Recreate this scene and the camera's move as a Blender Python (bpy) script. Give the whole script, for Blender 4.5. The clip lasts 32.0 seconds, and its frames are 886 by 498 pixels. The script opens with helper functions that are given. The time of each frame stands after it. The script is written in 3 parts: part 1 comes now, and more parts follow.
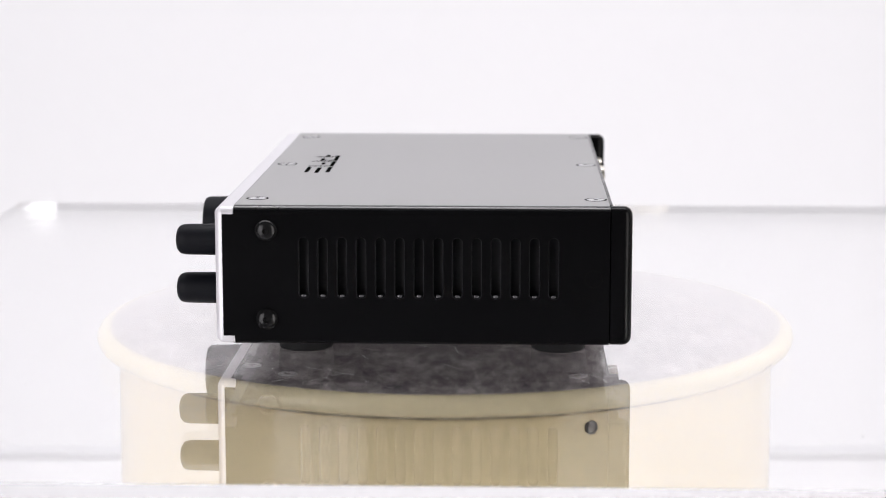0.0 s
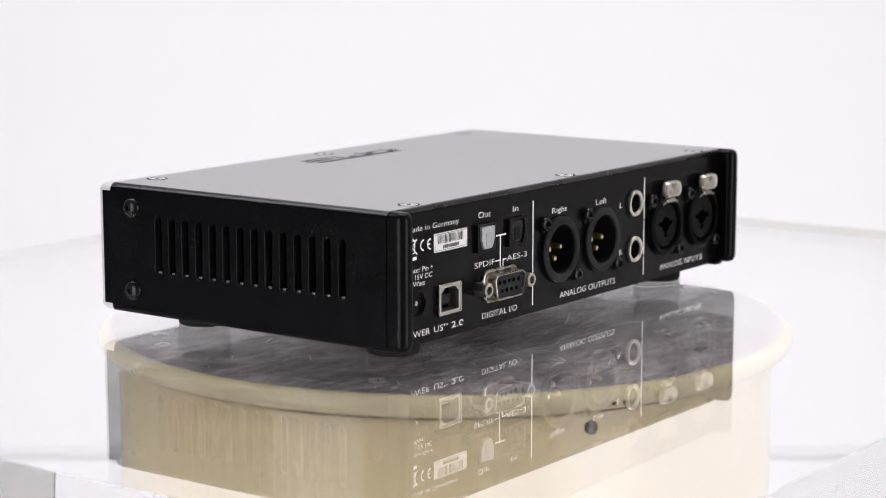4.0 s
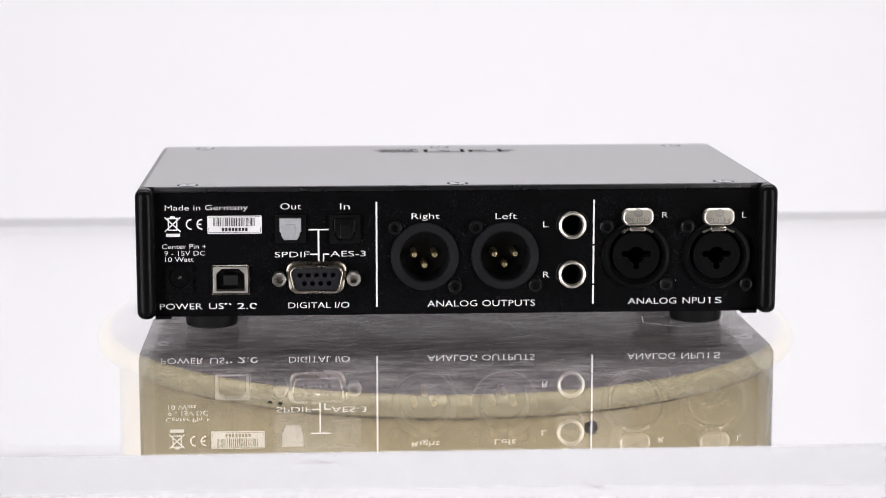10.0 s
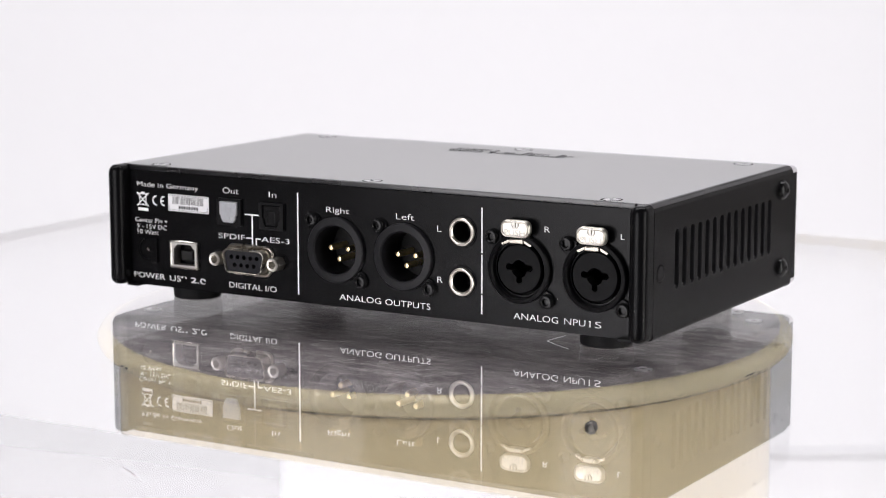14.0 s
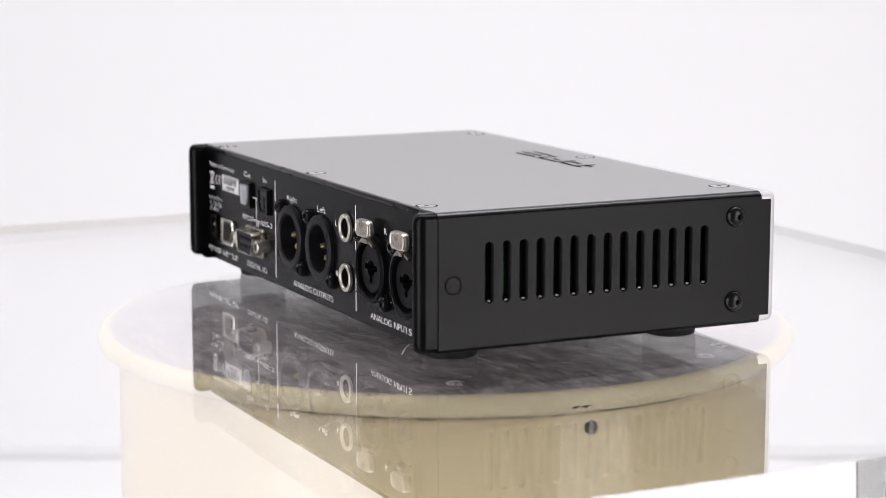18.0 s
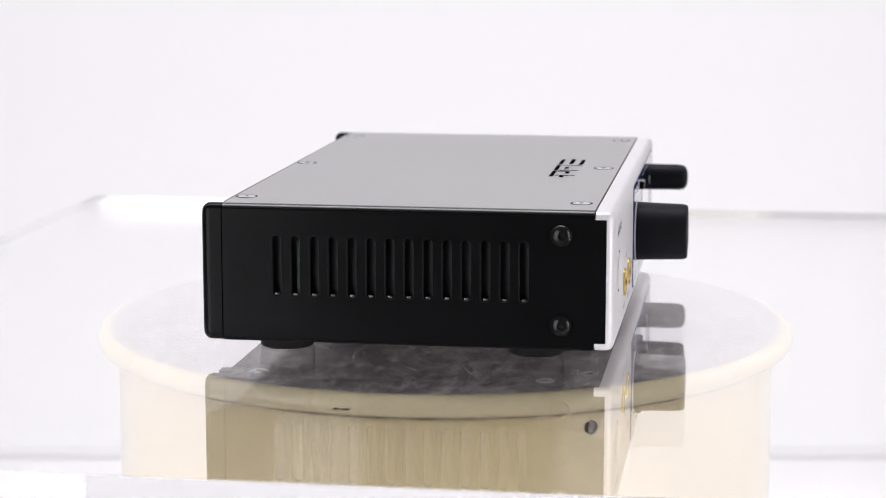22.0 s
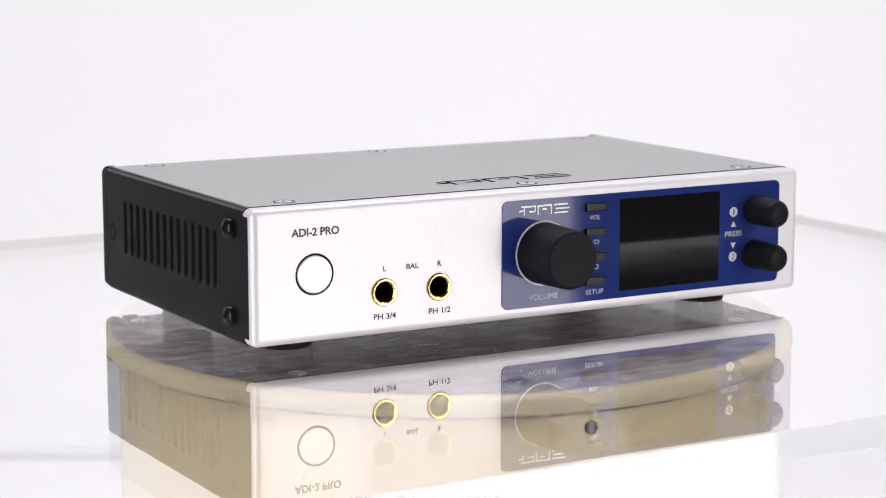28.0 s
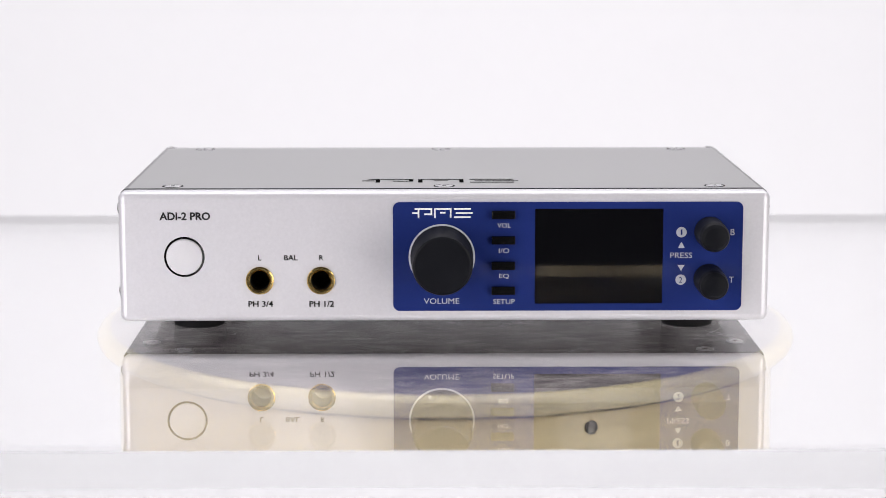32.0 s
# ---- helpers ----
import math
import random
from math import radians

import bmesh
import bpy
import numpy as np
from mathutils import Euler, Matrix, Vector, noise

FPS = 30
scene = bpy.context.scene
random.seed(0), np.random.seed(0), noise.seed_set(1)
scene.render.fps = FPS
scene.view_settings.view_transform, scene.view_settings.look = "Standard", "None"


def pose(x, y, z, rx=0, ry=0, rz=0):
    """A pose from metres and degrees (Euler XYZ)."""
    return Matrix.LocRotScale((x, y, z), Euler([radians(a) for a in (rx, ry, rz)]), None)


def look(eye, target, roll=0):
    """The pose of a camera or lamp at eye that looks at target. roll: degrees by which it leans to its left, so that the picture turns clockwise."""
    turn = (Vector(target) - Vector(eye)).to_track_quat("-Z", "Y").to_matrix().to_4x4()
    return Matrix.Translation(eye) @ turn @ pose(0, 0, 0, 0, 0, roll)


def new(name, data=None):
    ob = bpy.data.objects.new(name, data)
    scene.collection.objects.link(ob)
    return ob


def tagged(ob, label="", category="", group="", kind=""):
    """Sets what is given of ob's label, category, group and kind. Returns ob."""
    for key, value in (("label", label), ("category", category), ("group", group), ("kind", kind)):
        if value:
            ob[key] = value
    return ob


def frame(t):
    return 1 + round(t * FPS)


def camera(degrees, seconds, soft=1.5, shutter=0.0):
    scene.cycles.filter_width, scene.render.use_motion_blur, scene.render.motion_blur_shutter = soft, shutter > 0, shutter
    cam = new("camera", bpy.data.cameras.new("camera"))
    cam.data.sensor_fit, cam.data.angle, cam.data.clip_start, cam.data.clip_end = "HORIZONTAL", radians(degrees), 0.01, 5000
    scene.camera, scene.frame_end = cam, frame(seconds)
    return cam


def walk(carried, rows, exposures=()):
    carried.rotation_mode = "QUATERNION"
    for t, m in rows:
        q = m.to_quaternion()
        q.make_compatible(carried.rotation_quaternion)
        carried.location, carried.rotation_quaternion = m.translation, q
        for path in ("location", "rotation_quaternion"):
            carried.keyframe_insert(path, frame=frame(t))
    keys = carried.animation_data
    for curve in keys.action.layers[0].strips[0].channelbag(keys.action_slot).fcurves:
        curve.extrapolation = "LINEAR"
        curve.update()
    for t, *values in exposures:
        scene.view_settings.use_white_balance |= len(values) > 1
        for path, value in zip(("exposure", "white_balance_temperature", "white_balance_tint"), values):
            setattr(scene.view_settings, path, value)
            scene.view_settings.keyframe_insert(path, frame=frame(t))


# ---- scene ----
# The camera stands still before a turning display slab; one lens throughout.
cam = camera(23.85, 32.0, 0.85)
cam.data.dof.use_dof, cam.data.dof.focus_distance, cam.data.dof.aperture_fstop = True, 0.69, 17
CAMERA_POSE = pose(0, -0.7566, 0.1428, 80.713, 0, 0.064)
walk(cam, [(0.0, CAMERA_POSE), (32.0, CAMERA_POSE)])

# (seconds, degrees) of the turntable
TURN = [(0, -91.82), (1, -100.30), (2.5, -113.15), (3.5, -121.67), (5.5, -138.69), (7, -151.24), (8, -159.60), (9, -168.10),
        (10, -176.62), (11, -185.07), (12, -193.54), (13, -202.10), (14, -210.62), (14.5, -214.85), (16.5, -231.60), (17, -235.80),
        (18, -244.23), (19, -252.80), (20, -261.46), (21, -270.05), (22, -278.66), (23, -287.40), (24, -296.10), (25, -304.70),
        (25.5, -308.94), (27.5, -325.96), (28, -330.18), (29, -338.57), (30, -347.02), (30.5, -351.25), (31, -355.44),
        (31.2, -357.00), (31.5, -358.73), (32, -359.30)]

# ---- world, lights, exposure ----
world = bpy.data.worlds.new("studio_dark")
world.use_nodes = True
world.node_tree.nodes["Background"].inputs[0].default_value = (0.5, 0.5, 0.55, 1)
world.node_tree.nodes["Background"].inputs[1].default_value = 0.02
scene.world = world
scene.view_settings.exposure = 0.0


def area_lamp(name, eye, target, w, h, power, colour=(1, 1, 1)):
    data = bpy.data.lights.new(name, "AREA")
    data.shape, data.size, data.size_y, data.energy, data.color = "RECTANGLE", w, h, power, colour
    ob = new(name, data)
    ob.matrix_world = look(eye, target)
    return ob


# two tall softboxes either side of the camera, two unseen fill lamps added to wash the backdrop from above and below,
# one overhead
area_lamp("softbox_lamp", (0.882, -0.768, 0.10), (0, 0, 0.10), 0.53, 1.15, 8.8, (1.0, 0.955, 0.94))
area_lamp("softbox_lamp", (-0.778, -0.879, 0.10), (0, 0, 0.10), 0.65, 1.15, 10.0, (1.0, 0.965, 1.0))
area_lamp("backdrop_fill", (0, 0.50, 1.75), (0, 1.5, 0.2), 4.4, 0.5, 36.0, (0.985, 0.967, 0.998))
area_lamp("backdrop_fill", (0, 0.55, -0.72), (0, 1.5, 0.05), 2.6, 0.3, 11.0, (0.985, 0.967, 0.998))
area_lamp("top_lamp", (0, 0.28, 1.7), (0, 0.25, 0), 1.6, 0.8, 18, (0.99, 0.965, 1.0))

# ---- materials ----


def mat(name, base, rough=0.5, metal=0.0, spec=0.5, grain=900.0, vary=0.08, bump=0.0, stain=30.0, coat=0.0, rvary=0.05, transmission=0.0, ior=1.5):
    m = bpy.data.materials.new(name)
    m.use_nodes = True
    nt = m.node_tree
    b = nt.nodes["Principled BSDF"]
    b.inputs["Base Color"].default_value = (*base, 1)
    b.inputs["Roughness"].default_value = rough
    b.inputs["Metallic"].default_value = metal
    b.inputs["Specular IOR Level"].default_value = spec
    b.inputs["IOR"].default_value = ior
    b.inputs["Coat Weight"].default_value = coat
    b.inputs["Coat Roughness"].default_value = 0.03
    b.inputs["Transmission Weight"].default_value = transmission
    co = nt.nodes.new("ShaderNodeTexCoord")
    fine = nt.nodes.new("ShaderNodeTexNoise")
    fine.inputs["Scale"].default_value, fine.inputs["Detail"].default_value = grain, 3
    broad = nt.nodes.new("ShaderNodeTexNoise")
    broad.inputs["Scale"].default_value, broad.inputs["Detail"].default_value = stain, 4
    for n in (fine, broad):
        nt.links.new(co.outputs["Object"], n.inputs["Vector"])
    add = nt.nodes.new("ShaderNodeMath")
    add.operation = "ADD"
    nt.links.new(fine.outputs["Fac"], add.inputs[0])
    nt.links.new(broad.outputs["Fac"], add.inputs[1])
    if vary:
        ramp = nt.nodes.new("ShaderNodeMapRange")
        ramp.inputs["From Min"].default_value, ramp.inputs["From Max"].default_value = 0.6, 1.4
        ramp.inputs["To Min"].default_value, ramp.inputs["To Max"].default_value = 1 - vary, 1 + vary
        nt.links.new(add.outputs[0], ramp.inputs["Value"])
        mul = nt.nodes.new("ShaderNodeVectorMath")
        mul.operation = "SCALE"
        mul.inputs[0].default_value = base
        nt.links.new(ramp.outputs["Result"], mul.inputs["Scale"])
        nt.links.new(mul.outputs["Vector"], b.inputs["Base Color"])
    if rvary:
        rr = nt.nodes.new("ShaderNodeMapRange")
        rr.inputs["From Min"].default_value, rr.inputs["From Max"].default_value = 0.3, 0.7
        rr.inputs["To Min"].default_value, rr.inputs["To Max"].default_value = max(0, rough - rvary), rough + rvary
        nt.links.new(broad.outputs["Fac"], rr.inputs["Value"])
        nt.links.new(rr.outputs["Result"], b.inputs["Roughness"])
    if bump:
        bp = nt.nodes.new("ShaderNodeBump")
        bp.inputs["Strength"].default_value, bp.inputs["Distance"].default_value = bump, 0.0002
        nt.links.new(fine.outputs["Fac"], bp.inputs["Height"])
        nt.links.new(bp.outputs["Normal"], b.inputs["Normal"])
    return m


BLACK = mat("black_anodised_metal", (0.0035, 0.0035, 0.004), 0.25, 0, 0.105, 2500, 0.15, 0.03, 60, rvary=0.015)
TOPBLACK = mat("satin_black_cover", (0.004, 0.004, 0.0045), 0.30, 0, 0.5, 2500, 0.15, 0.015, 60, rvary=0.01, ior=6.2)
REARBLACK = mat("black_painted_panel", (0.0035, 0.0035, 0.004), 0.25, 0, 0.14, 2500, 0.15, 0.03, 60, rvary=0.015)
FOLDBLACK = mat("satin_black_fold", (0.004, 0.004, 0.0048), 0.28, 0, 0.8, 2500, 0.15, 0.02, 60, rvary=0.01)
SCREWGLOSS = mat("glossy_black_screw", (0.008, 0.008, 0.0085), 0.2, 0, 0.25, 1400, 0.15, 0.05, 300)
SOCKETGREY = mat("charcoal_socket_ring", (0.009, 0.009, 0.0105), 0.42, 0, 0.2, 2500, 0.12, 0.05, 90)
BLACKGLOSS = mat("black_plastic_gloss", (0.004, 0.004, 0.0045), 0.22, 0, 0.3, 1500, 0.1, 0.0, 80)
INSERT = mat("black_socket_plastic", (0.004, 0.004, 0.0045), 0.34, 0, 0.07, 1500, 0.1, 0.03, 80)
BLACKMATT = mat("black_plastic_matt", (0.004, 0.004, 0.0045), 0.36, 0, 0.15, 2500, 0.12, 0.05, 80)
KNOB = mat("black_rubberised_knob", (0.0055, 0.006, 0.0085), 0.5, 0, 0.12, 3000, 0.12, 0.06, 90)
# slot walls in a paler grey than the case
SLOTEDGE = mat("paler_slot_edge", (0.02, 0.02, 0.022), 0.4, 0, 0.08, 1500, 0.2, 0.0, 300)
GLINTLEDGE = mat("grey_glint_ledge", (0.08, 0.08, 0.085), 0.22, 0, 0.6, 1500, 0.2, 0.0, 300)
INNER = mat("dark_grey_inner_plate", (0.02, 0.02, 0.023), 0.5, 0, 0.3, 700, 0.2, 0.05, 100)
# flat black without gloss; the shade of recesses is put into its colour
SHADEBLACK = mat("recess_shade_black", (0.006, 0.006, 0.006), 1.0, 0, 0.0, 900, 0.1)
STEEL = mat("zinc_steel_screw", (0.42, 0.42, 0.43), 0.3, 1, 0.5, 1400, 0.12, 0.05, 200)
TOPSCREW = mat("steel_screw_head", (0.5, 0.5, 0.51), 0.22, 1, 0.5, 1400, 0.12, 0.05, 200)
DRUMSCREW = mat("tarnished_screw", (0.22, 0.21, 0.20), 0.34, 1, 0.5, 900, 0.2, 0.05, 300)
DARKHOLE = mat("dark_socket_interior", (0.004, 0.004, 0.004), 0.6, 0, 0.3, 900, 0.1)
SILVER = mat("blasted_aluminium", (0.70, 0.69, 0.722), 0.44, 0.33, 0.5, 1100, 0.035, 0.09, 900, rvary=0.01)
BUTTON = mat("brushed_aluminium_button", (0.74, 0.73, 0.755), 0.44, 0.42, 0.5, 3200, 0.05, 0.08, 60)
NICKEL = mat("nickel_plating", (0.69, 0.67, 0.62), 0.15, 1, 0.5, 1400, 0.08, 0.0, 120)
NICKELDULL = mat("dull_nickel", (0.56, 0.535, 0.49), 0.34, 1, 0.5, 1400, 0.12, 0.05, 120)
PIN = mat("pale_gold_pin", (0.9, 0.74, 0.42), 0.3, 1, 0.5, 1400, 0.06, 0.0, 120)
SHELL = mat("dark_nickel_shell", (0.42, 0.39, 0.34), 0.28, 1, 0.5, 1400, 0.12, 0.04, 120)
RINGNICKEL = mat("satin_nickel_ring", (0.74, 0.705, 0.63), 0.36, 1, 0.5, 1400, 0.08, 0.04, 150)
NICKELROUGH = mat("blasted_nickel", (0.5, 0.485, 0.45), 0.45, 1, 0.5, 1400, 0.1, 0.08, 150)
GOLD = mat("gold_plating", (0.85, 0.62, 0.24), 0.24, 1, 0.5, 1400, 0.06, 0.0, 120)
BLUE = mat("blue_front_overlay", (0.016, 0.030, 0.155), 0.06, 0, 0.5, 2600, 0.08, 0.0, 60, rvary=0.01)
SCREEN = mat("display_glass", (0.003, 0.003, 0.004), 0.06, 0, 0.5, 900, 0.0, 0.0, 40, coat=1.0, rvary=0.0, ior=1.45)
SCREEN.node_tree.nodes["Principled BSDF"].inputs["Coat IOR"].default_value = 2.35
WHITEPRINT = mat("white_print", (0.93, 0.93, 0.93), 0.5, 0, 0.4, 1800, 0.06, 0, 200)
GREYPRINT = mat("pale_grey_print", (0.52, 0.54, 0.59), 0.5, 0, 0.4, 1800, 0.06, 0, 200)
BLACKPRINT = mat("black_print", (0.012, 0.012, 0.013), 0.34, 0, 0.5, 1800, 0.08, 0, 200)
PAPER = mat("white_label_paper", (0.86, 0.86, 0.87), 0.45, 0, 0.4, 1200, 0.04, 0.02, 100)
GREYPLASTIC = mat("grey_translucent_plug", (0.40, 0.41, 0.43), 0.35, 0, 0.5, 1200, 0.1, 0, 200)
DSUBGREY = mat("dark_grey_insulator", (0.018, 0.018, 0.021), 0.42, 0, 0.14, 1500, 0.1, 0.03, 100)
RUBBER = mat("black_rubber", (0.0055, 0.0055, 0.006), 0.6, 0, 0.15, 1600, 0.15, 0.1, 80)
PCB = mat("green_circuit_board", (0.006, 0.05, 0.018), 0.5, 0, 0.5, 600, 0.3, 0, 120)
CREAM = mat("aged_cream_plastic", (0.74, 0.62, 0.385), 0.09, 0, 0.5, 300, 0.03, 0.02, 12, rvary=0.03)
CREAMRIM = mat("worn_cream_rim", (0.71, 0.62, 0.41), 0.06, 0, 0.5, 220, 0.05, 0.02, 25, rvary=0.02)
GAPSHADE = mat("mottled_gap_shade", (0.42, 0.37, 0.27), 0.8, 0, 0.2, 300, 0.9, 0, 45)
PENMARK = mat("faded_pen_ink", (0.28, 0.22, 0.24), 0.6, 0, 0.2, 400, 0.4, 0, 200)
CHIP = mat("dark_brown_mark", (0.04, 0.035, 0.03), 0.8, 0, 0.2, 900, 0.3)
TABLE = mat("white_table_laminate", (0.70, 0.695, 0.705), 0.45, 0, 0.5, 120, 0.01, 0.0, 5)
PAPERWHITE = mat("white_backdrop_paper", (0.86, 0.855, 0.87), 0.9, 0, 0.1, 60, 0.008, 0.0, 2)
EDGESTRIP = mat("grey_edge_strip", (0.55, 0.55, 0.57), 0.5, 0, 0.5, 200, 0.05, 0, 20)
STUDIO = mat("dark_studio_paint", (0.05, 0.05, 0.052), 0.9, 0, 0.2, 6, 0.15, 0.1, 1.2)
WALLPAINT = mat("pale_wall_paint", (0.72, 0.705, 0.69), 0.9, 0, 0.2, 8, 0.04, 0.05, 1.5)
LOWERWALL = mat("brown_grey_wall_paint", (0.24, 0.215, 0.195), 0.9, 0, 0.2, 8, 0.06, 0.05, 1.5)
BROWNWALL = mat("brown_wall_paint", (0.27, 0.225, 0.22), 0.9, 0, 0.2, 6, 0.15, 0.1, 1.2)
DUST = mat("dark_dust_speck", (0.25, 0.24, 0.23), 0.9, 0, 0.1, 900, 0.2)
HAIR = mat("pale_scratch", (0.8, 0.8, 0.8), 0.5, 0, 0.3, 900, 0.2)


def acrylic(name, coat):
    m = bpy.data.materials.new(name)
    m.use_nodes = True
    b = m.node_tree.nodes["Principled BSDF"]
    b.inputs["Base Color"].default_value = (0.985, 0.99, 0.99, 1)
    b.inputs["Roughness"].default_value = 0.0
    b.inputs["IOR"].default_value = 1.49
    b.inputs["Transmission Weight"].default_value = 1.0
    b.inputs["Coat Weight"].default_value = coat
    b.inputs["Coat IOR"].default_value = 1.6
    b.inputs["Coat Roughness"].default_value = 0.0
    return m


def platter_top():
    """Scuffed grey sheet with streaks, fine scratches and cloudy wear."""
    m = bpy.data.materials.new("scuffed_grey_sheet")
    m.use_nodes = True
    nt = m.node_tree
    b = nt.nodes["Principled BSDF"]
    co = nt.nodes.new("ShaderNodeTexCoord")
    mp = nt.nodes.new("ShaderNodeMapping")
    mp.inputs["Scale"].default_value = (16, 52, 16)
    mp.inputs["Rotation"].default_value = (0, 0, 0.5)
    streak = nt.nodes.new("ShaderNodeTexNoise")
    streak.inputs["Scale"].default_value, streak.inputs["Detail"].default_value, streak.inputs["Roughness"].default_value = 4, 8, 0.72
    cloud = nt.nodes.new("ShaderNodeTexNoise")
    cloud.inputs["Scale"].default_value, cloud.inputs["Detail"].default_value, cloud.inputs["Roughness"].default_value = 42, 12, 0.8
    nt.links.new(co.outputs["Object"], mp.inputs["Vector"])
    nt.links.new(mp.outputs["Vector"], streak.inputs["Vector"])
    nt.links.new(co.outputs["Object"], cloud.inputs["Vector"])
    mix = nt.nodes.new("ShaderNodeMath")
    mix.operation = "ADD"
    nt.links.new(streak.outputs["Fac"], mix.inputs[0])
    nt.links.new(cloud.outputs["Fac"], mix.inputs[1])
    ramp = nt.nodes.new("ShaderNodeValToRGB")
    ramp.color_ramp.elements[0].position, ramp.color_ramp.elements[0].color = 0.37, (0.085, 0.08, 0.09, 1)
    ramp.color_ramp.elements[1].position, ramp.color_ramp.elements[1].color = 0.61, (0.68, 0.63, 0.63, 1)
    middle = ramp.color_ramp.elements.new(0.5)
    middle.color = (0.34, 0.305, 0.31, 1)
    half = nt.nodes.new("ShaderNodeMath")
    half.operation = "MULTIPLY"
    half.inputs[1].default_value = 0.5
    nt.links.new(mix.outputs[0], half.inputs[0])
    nt.links.new(half.outputs[0], ramp.inputs["Fac"])
    nt.links.new(ramp.outputs["Color"], b.inputs["Base Color"])
    b.inputs["Roughness"].default_value = 0.2
    b.inputs["Specular IOR Level"].default_value = 0.5
    bp = nt.nodes.new("ShaderNodeBump")
    bp.inputs["Strength"].default_value, bp.inputs["Distance"].default_value = 0.1, 0.0003
    nt.links.new(streak.outputs["Fac"], bp.inputs["Height"])
    nt.links.new(bp.outputs["Normal"], b.inputs["Normal"])
    return m


ACRYLIC, POLISHED, PLATTER = acrylic("clear_acrylic", 0.0), acrylic("clear_acrylic_hard_coat", 1.0), platter_top()

# ---- mesh helpers: millimetres on a face's own plane (u right, v up, w outwards) ----
MM = Matrix.Scale(0.001, 4)


def plane_of(origin, u, v, w):
    m = Matrix.Identity(4)
    for col, vec in enumerate((u, v, w, origin)):
        for row in range(3):
            m[row][col] = vec[row]
    return MM @ m


FRONT_Y, REAR_Y, HALF = -69.4, 55.8, 108.1
FRONT = plane_of((0, FRONT_Y, 0), (1, 0, 0), (0, 0, 1), (0, -1, 0))
REAR = plane_of((0, REAR_Y, 0), (-1, 0, 0), (0, 0, 1), (0, 1, 0))
LEFT = plane_of((-HALF, 0, 0), (0, -1, 0), (0, 0, 1), (-1, 0, 0))
RIGHT = plane_of((HALF, 0, 0), (0, 1, 0), (0, 0, 1), (1, 0, 0))
TOP = plane_of((0, 0, 50.0), (1, 0, 0), (0, 1, 0), (0, 0, 1))
FLAT = MM.copy()


def finish(name, bm, material, parent=None, label="", smooth=True):
    bmesh.ops.recalc_face_normals(bm, faces=bm.faces)
    me = bpy.data.meshes.new(name)
    bm.to_mesh(me)
    bm.free()
    me.materials.append(material)
    if smooth:
        me.shade_smooth()
        me.set_sharp_from_angle(angle=radians(20))
    ob = new(name, me)
    if parent is not None:
        ob.parent = parent
    if label:
        ob["label"] = label
    return ob


def part(name, bm, material, parent, label=""):
    return finish(name, bm, material, parent, label)


def ring(r, n=32, cu=0, cv=0, start=0.0):
    return [(cu + r * math.cos(start + 2 * math.pi * i / n), cv + r * math.sin(start + 2 * math.pi * i / n)) for i in range(n)]


def rrect(u0, v0, u1, v1, r, n=5):
    out = []
    for cu, cv, a in ((u1 - r, v1 - r, 0), (u0 + r, v1 - r, 90), (u0 + r, v0 + r, 180), (u1 - r, v0 + r, 270)):
        for i in range(n + 1):
            t = radians(a + 90 * i / n)
            out.append((cu + r * math.cos(t), cv + r * math.sin(t)))
    return out


def plate(outer, holes, w0, w1, m):
    """A flat piece from w0 to w1 with holes through it."""
    bm = bmesh.new()
    for loop in (outer, *holes):
        vs = [bm.verts.new((u, v, w0)) for u, v in loop]
        for i in range(len(vs)):
            bm.edges.new((vs[i - 1], vs[i]))
    bmesh.ops.triangle_fill(bm, use_beauty=True, edges=bm.edges[:])
    if abs(w1 - w0) > 1e-6:
        ext = bmesh.ops.extrude_face_region(bm, geom=bm.faces[:])
        bmesh.ops.translate(bm, vec=(0, 0, w1 - w0), verts=[g for g in ext["geom"] if isinstance(g, bmesh.types.BMVert)])
    bm.transform(m)
    return bm


def bevelled(outer, w0, w1, b, m, steps=2):
    """A solid with a softened front edge: outer loop, shrunk towards its centre at the front."""
    cu = sum(p[0] for p in outer) / len(outer)
    cv = sum(p[1] for p in outer) / len(outer)
    hu = max(abs(p[0] - cu) for p in outer)
    hv = max(abs(p[1] - cv) for p in outer)
    bm = bmesh.new()
    loops = []
    rows = [(w0, 0.0), (w1 - b - 0.06 * abs(w1 - w0), 0.0)] + [(w1 - b + b * math.sin(math.pi / 2 * i / steps), b * (1 - math.cos(math.pi / 2 * i / steps))) for i in range(steps + 1)]
    for w, inset in rows:
        su, sv = (hu - inset) / hu, (hv - inset) / hv
        loops.append([bm.verts.new((cu + (u - cu) * su, cv + (v - cv) * sv, w)) for u, v in outer])
    n = len(outer)
    for a, c in zip(loops, loops[1:]):
        for i in range(n):
            bm.faces.new((a[i - 1], a[i], c[i], c[i - 1]))
    inner = [bm.verts.new((cu + (v.co.x - cu) * 0.93, cv + (v.co.y - cv) * 0.93, w1)) for v in loops[-1]]
    for i in range(n):
        bm.faces.new((loops[-1][i - 1], loops[-1][i], inner[i], inner[i - 1]))
    bm.faces.new(inner)
    bm.faces.new(list(reversed(loops[0])))
    bm.transform(m)
    return bm


